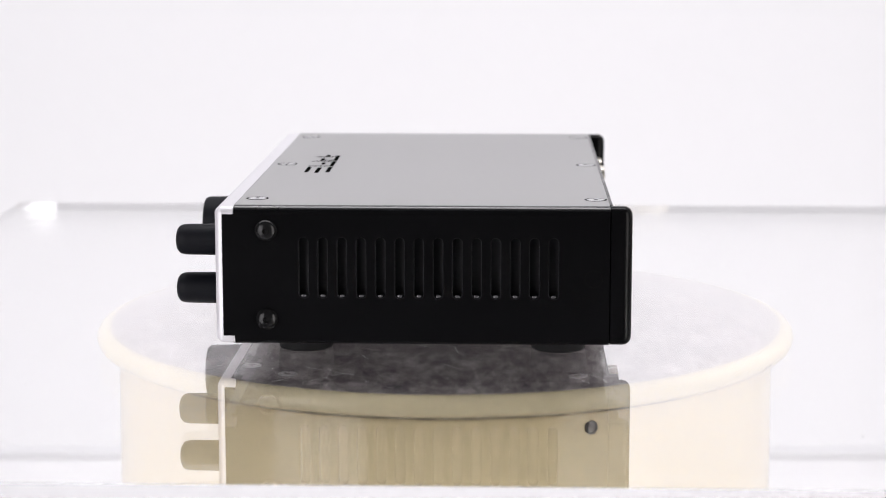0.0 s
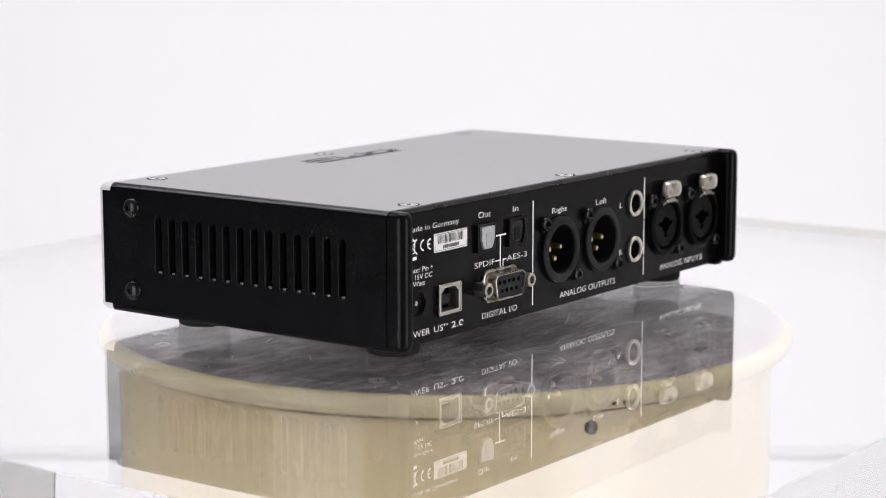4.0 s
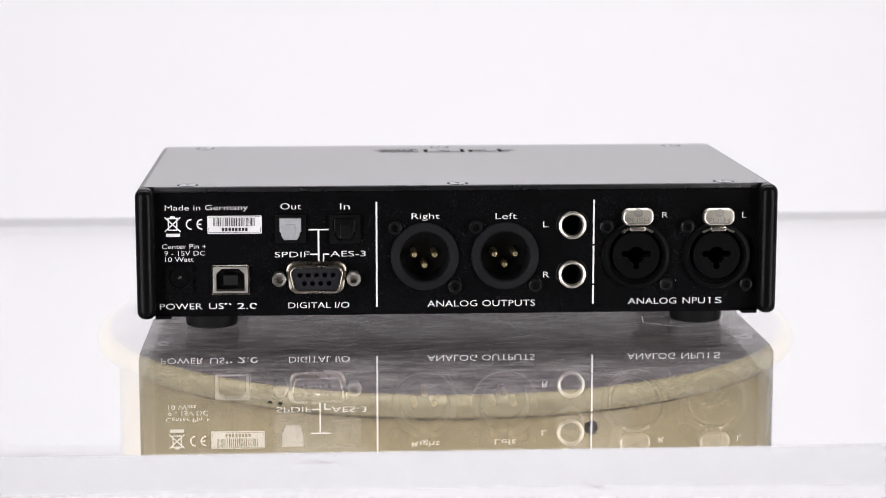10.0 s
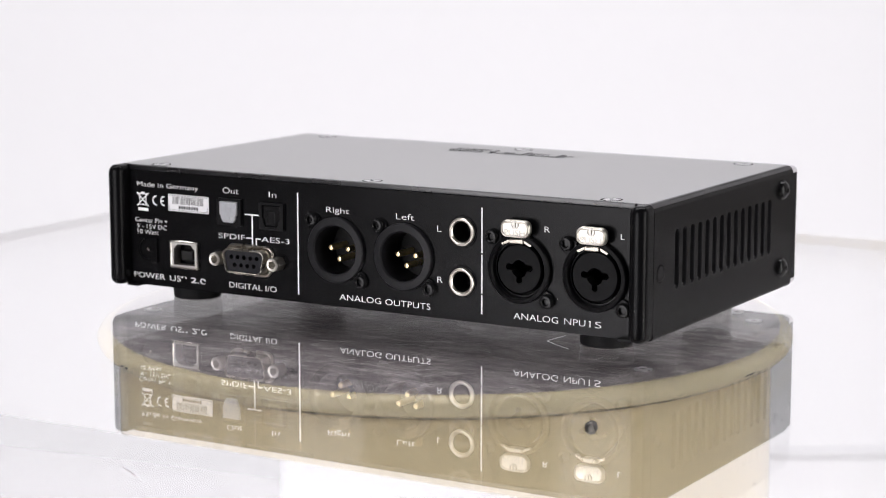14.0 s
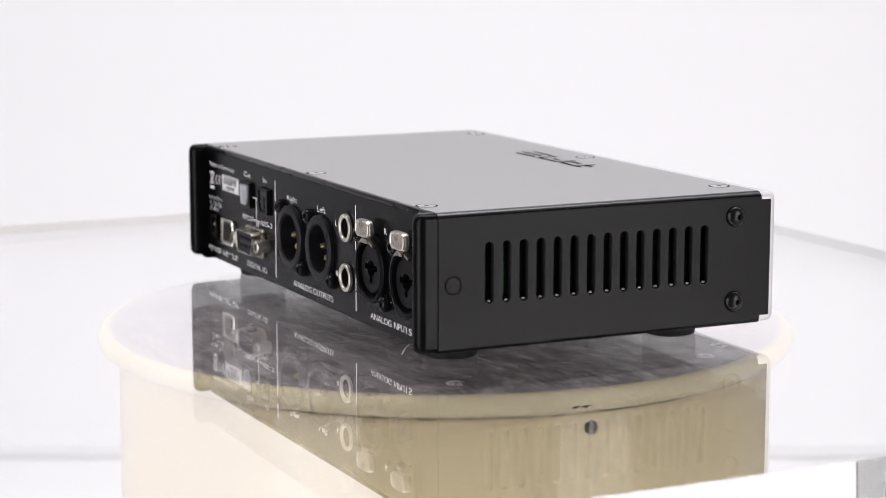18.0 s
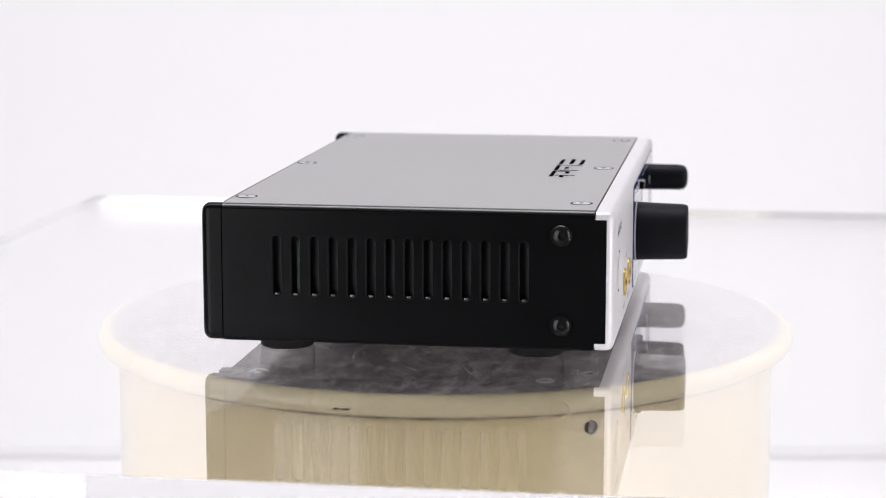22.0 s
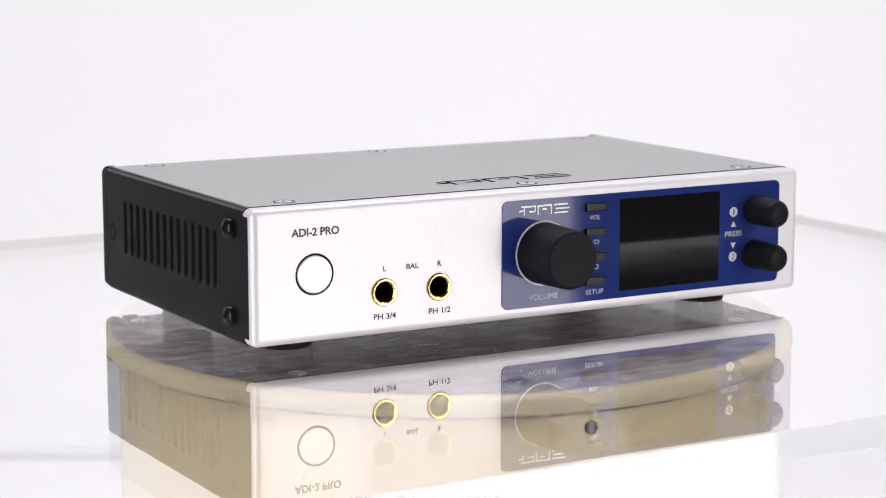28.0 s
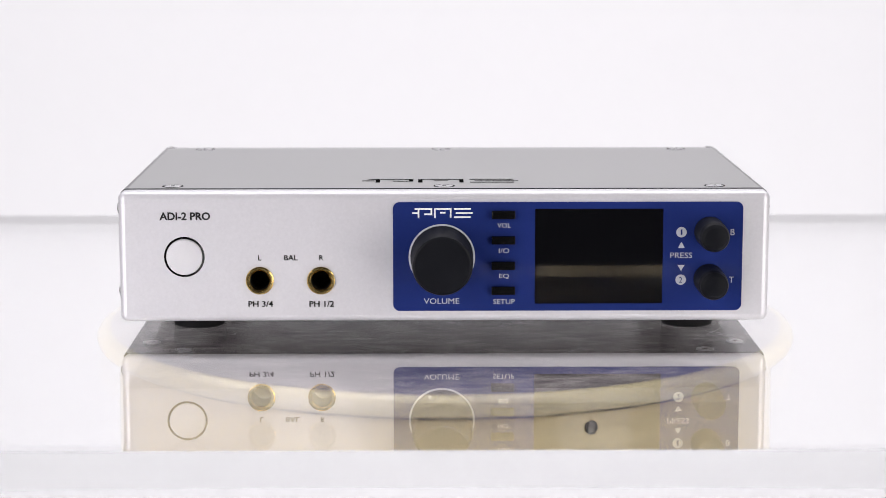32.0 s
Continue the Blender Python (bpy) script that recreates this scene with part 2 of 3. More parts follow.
def swept(loop, rows, m, close=True):
    """A ring-shaped solid: loop(inset) gives the outline, rows are (inset, w) of its section."""
    bm = bmesh.new()
    loops = [[bm.verts.new((u, v, w)) for u, v in loop(inset)] for inset, w in rows]
    pairs = list(zip(loops, loops[1:])) + ([(loops[-1], loops[0])] if close else [])
    for a, c in pairs:
        for i in range(len(a)):
            bm.faces.new((a[i - 1], a[i], c[i], c[i - 1]))
    bm.transform(m)
    return bm


def lathe(profile, m, cu=0.0, cv=0.0, n=40, close=False):
    """Turns (radius, w) pairs round the axis through (cu, cv)."""
    bm = bmesh.new()
    loops = []
    for r, w in profile:
        if r < 1e-6:
            loops.append([bm.verts.new((cu, cv, w))])
        else:
            loops.append([bm.verts.new((cu + r * math.cos(2 * math.pi * i / n), cv + r * math.sin(2 * math.pi * i / n), w)) for i in range(n)])
    pairs = list(zip(loops, loops[1:]))
    if close:
        pairs.append((loops[-1], loops[0]))
    for a, c in pairs:
        for i in range(n):
            if len(a) == 1 and len(c) == 1:
                continue
            if len(a) == 1:
                bm.faces.new((a[0], c[i], c[i - 1]))
            elif len(c) == 1:
                bm.faces.new((a[i - 1], a[i], c[0]))
            else:
                bm.faces.new((a[i - 1], a[i], c[i], c[i - 1]))
    bm.transform(m)
    return bm


def box(x0, y0, z0, x1, y1, z1, b=0.0, m=None, seg=2):
    bm = bmesh.new()
    bmesh.ops.create_cube(bm, size=1, matrix=Matrix.LocRotScale(((x0 + x1) / 2, (y0 + y1) / 2, (z0 + z1) / 2), None, (x1 - x0, y1 - y0, z1 - z0)))
    if b:
        bmesh.ops.bevel(bm, geom=bm.edges[:], offset=b, segments=seg, profile=0.5, affect="EDGES")
    bm.transform(m or FLAT)
    return bm


def merged(*bms):
    out = bmesh.new()
    for b in bms:
        me = bpy.data.meshes.new("tmp")
        b.to_mesh(me)
        b.free()
        out.from_mesh(me)
        bpy.data.meshes.remove(me)
    return out


def lettering(words, m, u0, u1, v0, v1, material, parent, weight=0.013, w=0.12, worn=()):
    """Printed words that fill the box from (u0, v0) to (u1, v1)."""
    data = bpy.data.curves.new("words", "FONT")
    data.body, data.offset, data.resolution_u = words, weight, 3
    tmp = new("words", data)
    bpy.context.view_layer.update()
    me = bpy.data.meshes.new_from_object(tmp.evaluated_get(bpy.context.evaluated_depsgraph_get()))
    bpy.data.objects.remove(tmp)
    bpy.data.curves.remove(data)
    bm = bmesh.new()
    bm.from_mesh(me)
    bpy.data.meshes.remove(me)
    xs, ys = [v.co.x for v in bm.verts], [v.co.y for v in bm.verts]
    su, sv = (u1 - u0) / (max(xs) - min(xs)), (v1 - v0) / (max(ys) - min(ys))
    for v in bm.verts:
        v.co = (u0 + (v.co.x - min(xs)) * su, v0 + (v.co.y - min(ys)) * sv, w)
    # rubbed-off patches of print
    for a, b, c, d in worn:
        for co, no in (((a, 0, 0), (1, 0, 0)), ((c, 0, 0), (1, 0, 0)), ((0, b, 0), (0, 1, 0)), ((0, d, 0), (0, 1, 0))):
            bmesh.ops.bisect_plane(bm, geom=bm.verts[:] + bm.edges[:] + bm.faces[:], plane_co=co, plane_no=no)
        gone = [f for f in bm.faces if a < f.calc_center_median().x < c and b < f.calc_center_median().y < d]
        bmesh.ops.delete(bm, geom=gone, context="FACES")
    bm.transform(m)
    return finish("lettering", bm, material, parent, smooth=False)


def bars(rects, m, w=0.12):
    """Flat printed bars: (u0, v0, u1, v1) each."""
    bm = bmesh.new()
    for u0, v0, u1, v1 in rects:
        bm.faces.new([bm.verts.new(p + (w,)) for p in ((u0, v0), (u1, v0), (u1, v1), (u0, v1))])
    bm.transform(m)
    return bm


# ---- the studio ----
TABLE_Z = -0.16
FLOOR_Z = -0.90


def structure(name, bm, material, label):
    ob = finish(name, bm, material, None, "", False)
    return tagged(ob, label, kind="structure")


def build_studio():
    m1 = Matrix.Identity(4)
    structure("floor", box(-3, -3, FLOOR_Z - 0.1, 1.9, 3, FLOOR_Z, 0, m1), STUDIO, "dark studio floor around the photo table")
    structure("ceiling", box(-3, -3, 2.4, 1.9, 3, 2.5, 0, m1), STUDIO, "dark studio ceiling above the photo table")
    structure("wall_north", box(-3, 3, FLOOR_Z, 1.9, 3.1, 2.4, 0, m1), STUDIO, "dark studio wall behind the backdrop")
    structure("wall_south", box(-3, -3.1, FLOOR_Z, 1.9, -3, 2.4, 0, m1), STUDIO, "dark studio wall behind the camera")
    structure("wall_west", box(-3.1, -3, FLOOR_Z, -3, 3, 2.4, 0, m1), BROWNWALL, "brown studio wall beside the photo table")
    structure("wall_east", box(1.7, -0.2, -0.2, 1.8, 3, 2.4, 0, m1), WALLPAINT, "pale grey painted wall beside the photo table")
    # unseen darker lower wall, added to dim what the display reflects
    structure("wall_east_lower", box(1.703, -0.2, FLOOR_Z, 1.8, 3, -0.2, 0, m1), LOWERWALL, "unseen brown-grey lower wall added to darken the display's reflection")
    structure("wall_southeast", box(1.75, -3, FLOOR_Z, 1.9, -0.2, 2.4, 0, m1), STUDIO, "dark studio wall beside the photo table")
    structure("backdrop", box(-0.56, 1.5, FLOOR_Z, 0.56, 1.52, 1.9, 0, m1), PAPERWHITE, "plain white paper backdrop behind the table")
    # unseen white boards, added to shape what slab and cover reflect
    structure("backdrop_wing_west", box(-2.75, 1.5, FLOOR_Z, -1.05, 1.52, 1.9, 0, m1), PAPERWHITE, "unseen white board added beside the paper backdrop for reflections")
    structure("backdrop_wing_east", box(0.95, 1.5, FLOOR_Z, 1.4, 1.52, 1.9, 0, m1), PAPERWHITE, "unseen white board added beside the paper backdrop for reflections")
    structure("backdrop_foot_west", box(-1.048, 1.5, FLOOR_Z, -0.562, 1.52, 0.1, 0, m1), PAPERWHITE, "unseen low white board added beside the paper backdrop for reflections")
    structure("backdrop_foot_east", box(0.562, 1.5, FLOOR_Z, 0.948, 1.52, 0.1, 0, m1), PAPERWHITE, "unseen low white board added beside the paper backdrop for reflections")
    table = tagged(new("photo_table"), "white laminate photo table under the turntable", "table")
    table.location = (0, 0, FLOOR_Z)
    h = TABLE_Z - FLOOR_Z
    part("tabletop", box(-0.9, -0.28, h - 0.03, 0.9, 0.30, h, 0.002, m1), TABLE, table)
    part("edge_strip", box(-0.9, 0.284, h, 0.9, 0.30, h + 0.004, 0.001, m1), EDGESTRIP, table, "grey strip along the table's far edge")
    for x, y in ((-0.85, -0.23), (0.85, -0.23), (-0.85, 0.25), (0.85, 0.25)):
        part("leg", box(x - 0.025, y - 0.025, 0, x + 0.025, y + 0.025, h - 0.03, 0.003, m1), TABLE, table)


SLAB_T = 30.0


def build_turntable():
    """Cream drum standing still, with a platter that turns on it."""
    t = tagged(new("turntable"), "aged cream plastic turntable on a white photo table", "turntable")
    t.location = (0, 0, TABLE_Z)
    top = -SLAB_T - 0.8 - TABLE_Z * 1000          # platter top above the table
    low = top - 7.0
    part("drum", lathe([(0, 0), (121, 0), (122, 2), (119.5, 40), (118.8, low - 1.6), (117, low - 0.85), (0, low - 0.85)], FLAT, n=128), CREAM, t, "cream plastic drum with a faint gloss")
    # ring whose colour stands in for the shade between rim and drum
    part("gap", lathe([(100, low - 0.8), (121.6, low - 0.75), (121.6, low + 0.05), (100, low + 0.05)], FLAT, n=128, close=True), GAPSHADE, t, "mottled tan ring coloured as the shade under the rim")
    # screw on the drum
    a = math.asin(46.2 / 119.0)
    face = MM @ Matrix.Translation((119.0 * math.sin(a), -119.0 * math.cos(a), low - 6.0)) @ Matrix.Rotation(a, 4, "Z") @ Matrix.Rotation(math.pi / 2, 4, "X")
    screw = part("screw", lathe([(2.2, -0.5), (2.2, 0.35), (1.5, 0.6), (1.1, 0.45), (0, 0.4)], face, n=20), DRUMSCREW, t, "small dark screw in the drum")
    part("screw_slot", lathe([(0, 0.3), (0.5, 0.3), (0.5, 0.4), (0, 0.4)], face, n=12), CHIP, screw)
    # faded pen marks low on the drum
    for ang, z0, z1, lean in ((-1.03, low - 60, low - 49, 0.25), (-1.0, low - 60, low - 53, 0.2), (-0.965, low - 60, low - 50, 0.3), (-0.945, low - 60, low - 45, 0.25), (0.89, low - 80, low - 52, 0)):
        face = MM @ Matrix.Rotation(ang, 4, "Z") @ Matrix.Translation((0, -119.35, z0)) @ Matrix.Rotation(lean, 4, "Y")
        part("pen_mark", box(-0.16, 0, 0, 0.16, 0.6, z1 - z0, 0, face), PENMARK, t, "faded thin pen stroke")
    rim = [(122.7 + 3.7 * math.cos(radians(d)), -3.4 + 3.4 * math.sin(radians(d))) for d in range(-90, 91, 10)]
    platter = part("platter", lathe([(0, -6.8), *rim, (0, 0.0)], FLAT, n=160), CREAMRIM, t, "cream platter rim with worn edge")
    rng, sc = random.Random(7), []
    for i in range(330):
        r, a, ln, wd, tw = 118 * math.sqrt(rng.random()), rng.uniform(0, 6.283), rng.choice((0.2, 0.3, 0.5, 0.9, 2.0, 4.0)) * rng.uniform(0.7, 1.6), rng.uniform(0.06, 0.18), rng.gauss(0.5, 0.5)
        x, y, du, dv = r * math.cos(a), r * math.sin(a), math.cos(tw), math.sin(tw)
        if i % 23 == 0:
            ln, wd = rng.uniform(5, 11), 0.13
        sc.append([(x - du * ln - dv * wd, y - dv * ln + du * wd), (x - du * ln + dv * wd, y - dv * ln - du * wd), (x + du * ln + dv * wd, y + dv * ln - du * wd), (x + du * ln - dv * wd, y + dv * ln + du * wd)])
    bm = bmesh.new()
    for quad in sc:
        bm.faces.new([bm.verts.new((u, v, 0.23)) for u, v in quad])
    bm.transform(FLAT)
    tagged(part("scratches", bm, HAIR, platter, "fine pale scratches"), kind="stuff")
    part("platter_sheet", lathe([(0, 0.05), (121.6, 0.05), (121.6, 0.2), (0, 0.2)], FLAT, n=128), PLATTER, platter, "scuffed grey sheet on the platter")
    # dark broken dashes along the rim's lower edge
    rng, a = random.Random(11), 0.0
    while a < 6.2:
        span, thick, at = rng.choice((0.04, 0.09, 0.16, 0.28)) * rng.uniform(0.7, 1.3), rng.uniform(1.5, 5.0), rng.uniform(-72, -62)
        bm, prev = bmesh.new(), None
        for k in range(13):
            b, f = a + span * k / 12, math.sin(math.pi * k / 12) * thick * rng.uniform(0.5, 1.0) + 0.3
            row = [bm.verts.new(((122.7 + 3.74 * math.cos(radians(d))) * math.cos(b), (122.7 + 3.74 * math.cos(radians(d))) * math.sin(b), -3.4 + 3.44 * math.sin(radians(d)))) for d in (at - f, at + f)]
            if prev:
                bm.faces.new((prev[0], row[0], row[1], prev[1]))
            prev = row
        bm.transform(FLAT)
        part("dark_dash", bm, CHIP, platter, "dark dash along the rim's lower edge")
        a += span + rng.choice((0.02, 0.1, 0.2, 0.35)) * rng.uniform(0.6, 1.3)
    for ang, r, s in ((3.02, 126.25, 1.3), (3.046, 126.25, 1.6), (1.06, 126.5, 0.8), (1.09, 126.5, 0.9)):
        face = MM @ Matrix.Rotation(ang, 4, "Z") @ Matrix.Translation((r, 0, -4.2))
        bm = bmesh.new()
        for dy, dz, k in ((0, 0, 1.0), (s * 0.8, 0.15, 0.55), (-s * 0.7, -0.2, 0.45)):
            bmesh.ops.create_uvsphere(bm, u_segments=10, v_segments=6, radius=1, matrix=Matrix.LocRotScale((-0.1, dy, dz), None, (0.3, s * 0.8 * k, 0.5 * k)))
        bm.transform(face)
        part("chip", bm, CHIP, platter, "small dark chip in the rim")
    platter.location = (0, 0, top / 1000)
    return t, platter, top / 1000


def build_slab():
    slab = finish("acrylic_slab", plate(rrect(-250, -215, 250, 215, 1.0, 4), [], -SLAB_T, 0, FLAT), ACRYLIC, smooth=False)
    tagged(slab, "thick clear polished acrylic slab lying on the turntable platter", "slab")
    # glossy hard coat on the upper face only
    slab.data.materials.append(POLISHED)
    for f in slab.data.polygons:
        f.material_index = 1 if f.normal.z > 0.9 else 0
    slab.visible_shadow = False
    rng = random.Random(4)
    for i in range(14):
        x, y = rng.uniform(-235, 235), rng.uniform(-200, 200)
        if abs(x) < 118 and abs(y) < 95:
            continue
        s = rng.uniform(0.12, 0.3)
        part("dust_speck", lathe([(s, 0.02), (s * 0.8, 0.15), (0, 0.22)], FLAT, x, y, 7), DUST, slab, "tiny dark dust speck")
    # fine marks on the slab's edge
    for x0, z0, x1, z1 in ((51.3, -2.4, 46, -2.6), (46, -2.6, 42.5, -3.1), (42.5, -3.1, 41.3, -3.8), (-24, -9.4, -29, -11.2), (120, -7, 124, -8.2)):
        run = Vector((x1 - x0, 0, z1 - z0))
        side = run.cross(Vector((0, 1, 0))).normalized() * 0.12
        bm = bmesh.new()
        bm.faces.new([bm.verts.new(p) for p in (Vector((x0, 215.06, z0)) + side, Vector((x0, 215.06, z0)) - side, Vector((x1, 215.06, z1)) - side, Vector((x1, 215.06, z1)) + side)])
        bm.transform(FLAT)
        part("edge_mark", bm, PENMARK, slab, "faint mark on the slab's edge")
    for run, material, label in (([(-67.4, 34.5), (-66.2, 45.4), (-72, 49.6), (-78.2, 53.2)], WHITEPRINT, "fine white hair"),):
        bm = bmesh.new()
        for (ax, ay), (bx, by) in zip(run, run[1:]):
            n = math.hypot(bx - ax, by - ay)
            ux, uy = (by - ay) / n * 0.09, -(bx - ax) / n * 0.09
            bm.faces.new([bm.verts.new((px, py, 0.08)) for px, py in ((ax + ux, ay + uy), (ax - ux, ay - uy), (bx - ux, by - uy), (bx + ux, by + uy))])
        bm.transform(FLAT)
        part("hair", bm, material, slab, label)
    return slab


build_studio()
turntable, platter, PLATTER_H = build_turntable()
slab = build_slab()

# ---- the audio converter ----
CENTRE_X = -0.0011
device = tagged(new("audio_converter"), "black desktop audio converter with silver front and blue control panel", "audio converter")
Z0, Z1 = 5.7, 50.0
FOLD, HEM = 2.6, 1.5          # radii of the folds along the top and bottom edges


def sheet(loop, y0, y1):
    """A section in x and z, drawn out from y0 to y1."""
    bm = bmesh.new()
    ends = [[bm.verts.new((x, y, z)) for x, z in loop] for y in (y0, y1)]
    for i in range(len(loop)):
        bm.faces.new((ends[0][i - 1], ends[0][i], ends[1][i], ends[1][i - 1]))
    for e in ends:
        bm.faces.new(e)
    bm.transform(FLAT)
    return bm


def emblem(x0, y0, w, h, t):
    """Three plain strokes-and-bars shapes in a row that fill a box: a tailed arch, an arch, three bars."""
    def bar(u0, v0, u1, v1):
        return (x0 + w * u0, y0 + h * v0, x0 + w * u1, y0 + h * v1)
    k = t / w
    j = t / h
    tailed_arch = [bar(0.0, 0.5 - j / 2, 0.09, 0.5 + j / 2), bar(0.04, 1 - j, 0.33, 1), bar(0.09, 0, 0.09 + k, 1 - j), bar(0.33 - k, 0.3, 0.33, 1 - j), bar(0.2, 0.3, 0.33 - k, 0.3 + j)]
    arch = [bar(0.36, 1 - j, 0.65, 1), bar(0.36, 0, 0.36 + k, 1 - j), bar(0.65 - k, 0, 0.65, 1 - j), bar(0.46, 0.45, 0.55, 0.45 + j)]
    return tailed_arch + arch + [bar(0.69 + d, v, 0.97 + d, v + j) for d, v in ((0, 0), (0.03, 0.5 - j / 2), (0, 1 - j))]


def build_case():
    slots = [rrect(-1.65, 20.45, 1.65, 40.15, 1.63, 6)]
    inner = rrect(-1.5, 20.6, 1.5, 40.0, 1.49, 6)
    for name, m, s in (("left_side", LEFT, -1), ("right_side", RIGHT, 1)):
        # u runs to the rear on the right side, to the front on the left
        edge = [(-66.9, Z0 + 2.7), (-63.3, Z0 + 2.7), (-63.3, Z0 + HEM), (55.0, Z0 + HEM), (55.0, Z1 - FOLD), (-63.1, Z1 - FOLD), (-63.1, Z1 - 2.7), (-66.9, Z1 - 2.7)]
        edge = [(s * u, v) for u, v in edge]
        holes = [[(u + s * (-41.3 + 6.06 * i), v) for u, v in slots[0]] for i in range(14)]
        side = part("side_panel", plate(edge, holes, -1.6, 0.0, m), BLACK, device, "black side panel with fourteen ventilation slots")
        for i in range(14):
            bm, c = bmesh.new(), s * (-41.3 + 6.06 * i)
            loops = [[bm.verts.new((u + c, v, w)) for u, v in lp] for lp, w in ((slots[0], 0.0), (inner, -0.3), (inner, -2.6))]
            for a, b in zip(loops, loops[1:]):
                for k in range(len(a)):
                    bm.faces.new((a[k - 1], a[k], b[k], b[k - 1]))
            bm.transform(m)
            rim = part("slot_rim", bm, SLOTEDGE, side, "chamfered edge of a ventilation slot")
            # added paler ledge that stands in for the glint at the slot's foot
            part("glint_ledge", box(c - 0.8, 20.75, -1.3, c + 0.8, 21.7, -0.5, 0.35, m), GLINTLEDGE, rim, "small grey ledge added for the glint at the slot's foot")
        for v in (42.2, 13.9):
            dome = [(3.55, 0), (3.5, 0.45), (3.3, 0.95), (2.95, 1.4), (2.45, 1.78), (1.9, 2.03), (1.3, 2.2), (0.95, 2.24)]
            screw = part("screw", lathe(dome, m, s * -53.0, v, 32), SCREWGLOSS, side, "domed glossy black hex screw")
            part("hex_socket", lathe([(1.05, 2.24), (0.98, 2.15), (0.95, 1.2), (0, 1.2)], m, s * -53.0, v, 6), DARKHOLE, screw)
        part("plug", lathe([(2.5, -0.1), (2.5, 0.06), (0, 0.06)], m, s * 50.0, 27.2, 32), BLACK, side, "flush round plug")
        part("plug_groove_shade", lathe([(2.95, 0.02), (2.95, 0.05), (2.5, 0.05), (2.5, 0.02)], m, s * 50.0, 27.2, 32, True), SHADEBLACK, side)
        # rounded end bar standing proud of the rear panel
        x0, x1 = (-HALF, -HALF + 6.2) if s < 0 else (HALF - 6.2, HALF)
        part("end_bar", bevelled(rrect(-x1, Z0 + 0.1, -x0, Z1 - 0.05, 2.6, 6), -0.45, 6.3, 2.9, REAR, 7), BLACK, device, "rounded black end bar at the rear corner")
        part("flange", box(x0 + (6 if s < 0 else -5), 54.0, Z0 - 0.2, x1 + (5 if s < 0 else -6), 58.5, Z0 + 0.9, 0.2), BLACK, device)
    # sheet cover: flat top with a rounded fold along either side, hemmed at the bottom
    arc = [radians(a) for a in range(0, 91, 15)]
    outline = [(-HALF + FOLD - FOLD * math.cos(a), Z1 - 0.02 - FOLD + FOLD * math.sin(a)) for a in arc]
    outline += [(-x, z) for x, z in reversed(outline)]
    inside = [(x * (1 - 1.5 / HALF), min(z, Z1 - 1.5)) for x, z in reversed(outline)]
    cover = part("top_cover", sheet(outline + inside, -63.2, 55.0), FOLDBLACK, device, "flat satin black top cover with folded edges")
    cover.data.materials.append(BLACK)
    for f in cover.data.polygons:
        f.material_index = 0 if f.normal.z > 0.55 or abs(f.normal.y) > 0.5 else 1
    for s in (-1, 1):
        hem = [(s * (HALF - HEM + HEM * math.cos(a)), Z0 + HEM - (HEM - 0.1) * math.sin(a)) for a in arc]
        hem += [(s * (HALF - 3.5), Z0 + 0.1), (s * (HALF - 3.5), Z0 + 1.2), (s * (HALF - 1.4), Z0 + HEM)]
        part("hem", sheet(hem, -63.2, 55.0), BLACK, device, "rounded lower edge of the case")
    part("top_face", plate(rrect(-HALF + FOLD, -63.0, HALF - FOLD, 54.95, 0.05, 2), [], -0.1, 0.0, TOP), TOPBLACK, cover, "satin black upper face")
    part("rear_edge", box(-HALF + 6.25, 54.9, Z1 - 1.8, HALF - 6.25, 56.1, Z1 - 0.03, 0.45, FLAT, 3), FOLDBLACK, cover, "rounded rear edge of the cover")
    for x in (-91, 0, 91):
        for y in (-57.6, 51.0):
            part("screw_recess_shade", lathe([(3.6, 0.01), (3.6, 0.05), (3.0, 0.05), (3.0, 0.01)], TOP, x, y, 32, True), SHADEBLACK, cover)
            screw = part("screw", lathe([(3.0, 0.02), (2.95, 0.07), (2.5, 0.12), (0, 0.14)], TOP, x, y, 32), TOPSCREW, cover, "flat countersunk screw with a bright rim")
            part("socket", lathe([(0, 0.13), (0.75, 0.13), (0.75, 0.17), (0, 0.17)], TOP, x, y, 6), SHADEBLACK, screw)
    # emblem in plain flat bars, the engraving's shade put into the black
    part("emblem", bars(emblem(-28, -49.3, 53.5, 9.0, 1.5), TOP, 0.06), SHADEBLACK, cover, "emblem in flat black bars coloured as engraving shade")
    part("base_plate", box(-HALF + 2.2, -65, Z0, HALF - 2.2, 54, Z0 + 1.4, 0.2), BLACK, device)
    for x in (-1, 1):
        for u, v in ((88.5, -60.5), (100.5, -47.5), (100.5, 45.5)):
            under = part("base_screw", lathe([(3.1, Z0 + 0.1), (3.1, Z0 - 0.25), (2.7, Z0 - 0.45), (1.5, Z0 - 0.45), (1.3, Z0 - 0.1), (0, Z0 - 0.1)], FLAT, x * u, v, 24), STEEL, device, "steel screw in the underside")
            part("socket", lathe([(1.25, Z0 - 0.12), (1.25, Z0 - 0.16), (0, Z0 - 0.16)], FLAT, x * u, v, 6), SHADEBLACK, under)
    part("inner_shield", box(-104.2, -54, Z0 + 1.6, 104.2, 42, Z1 - 2.4, 0.5), INNER, device, "dark grey plate behind the slots")
    part("circuit_board", box(-104.8, 30.6, 9, -104.0, 31.6, 38, 0.1), PCB, device, "green circuit board inside the case")
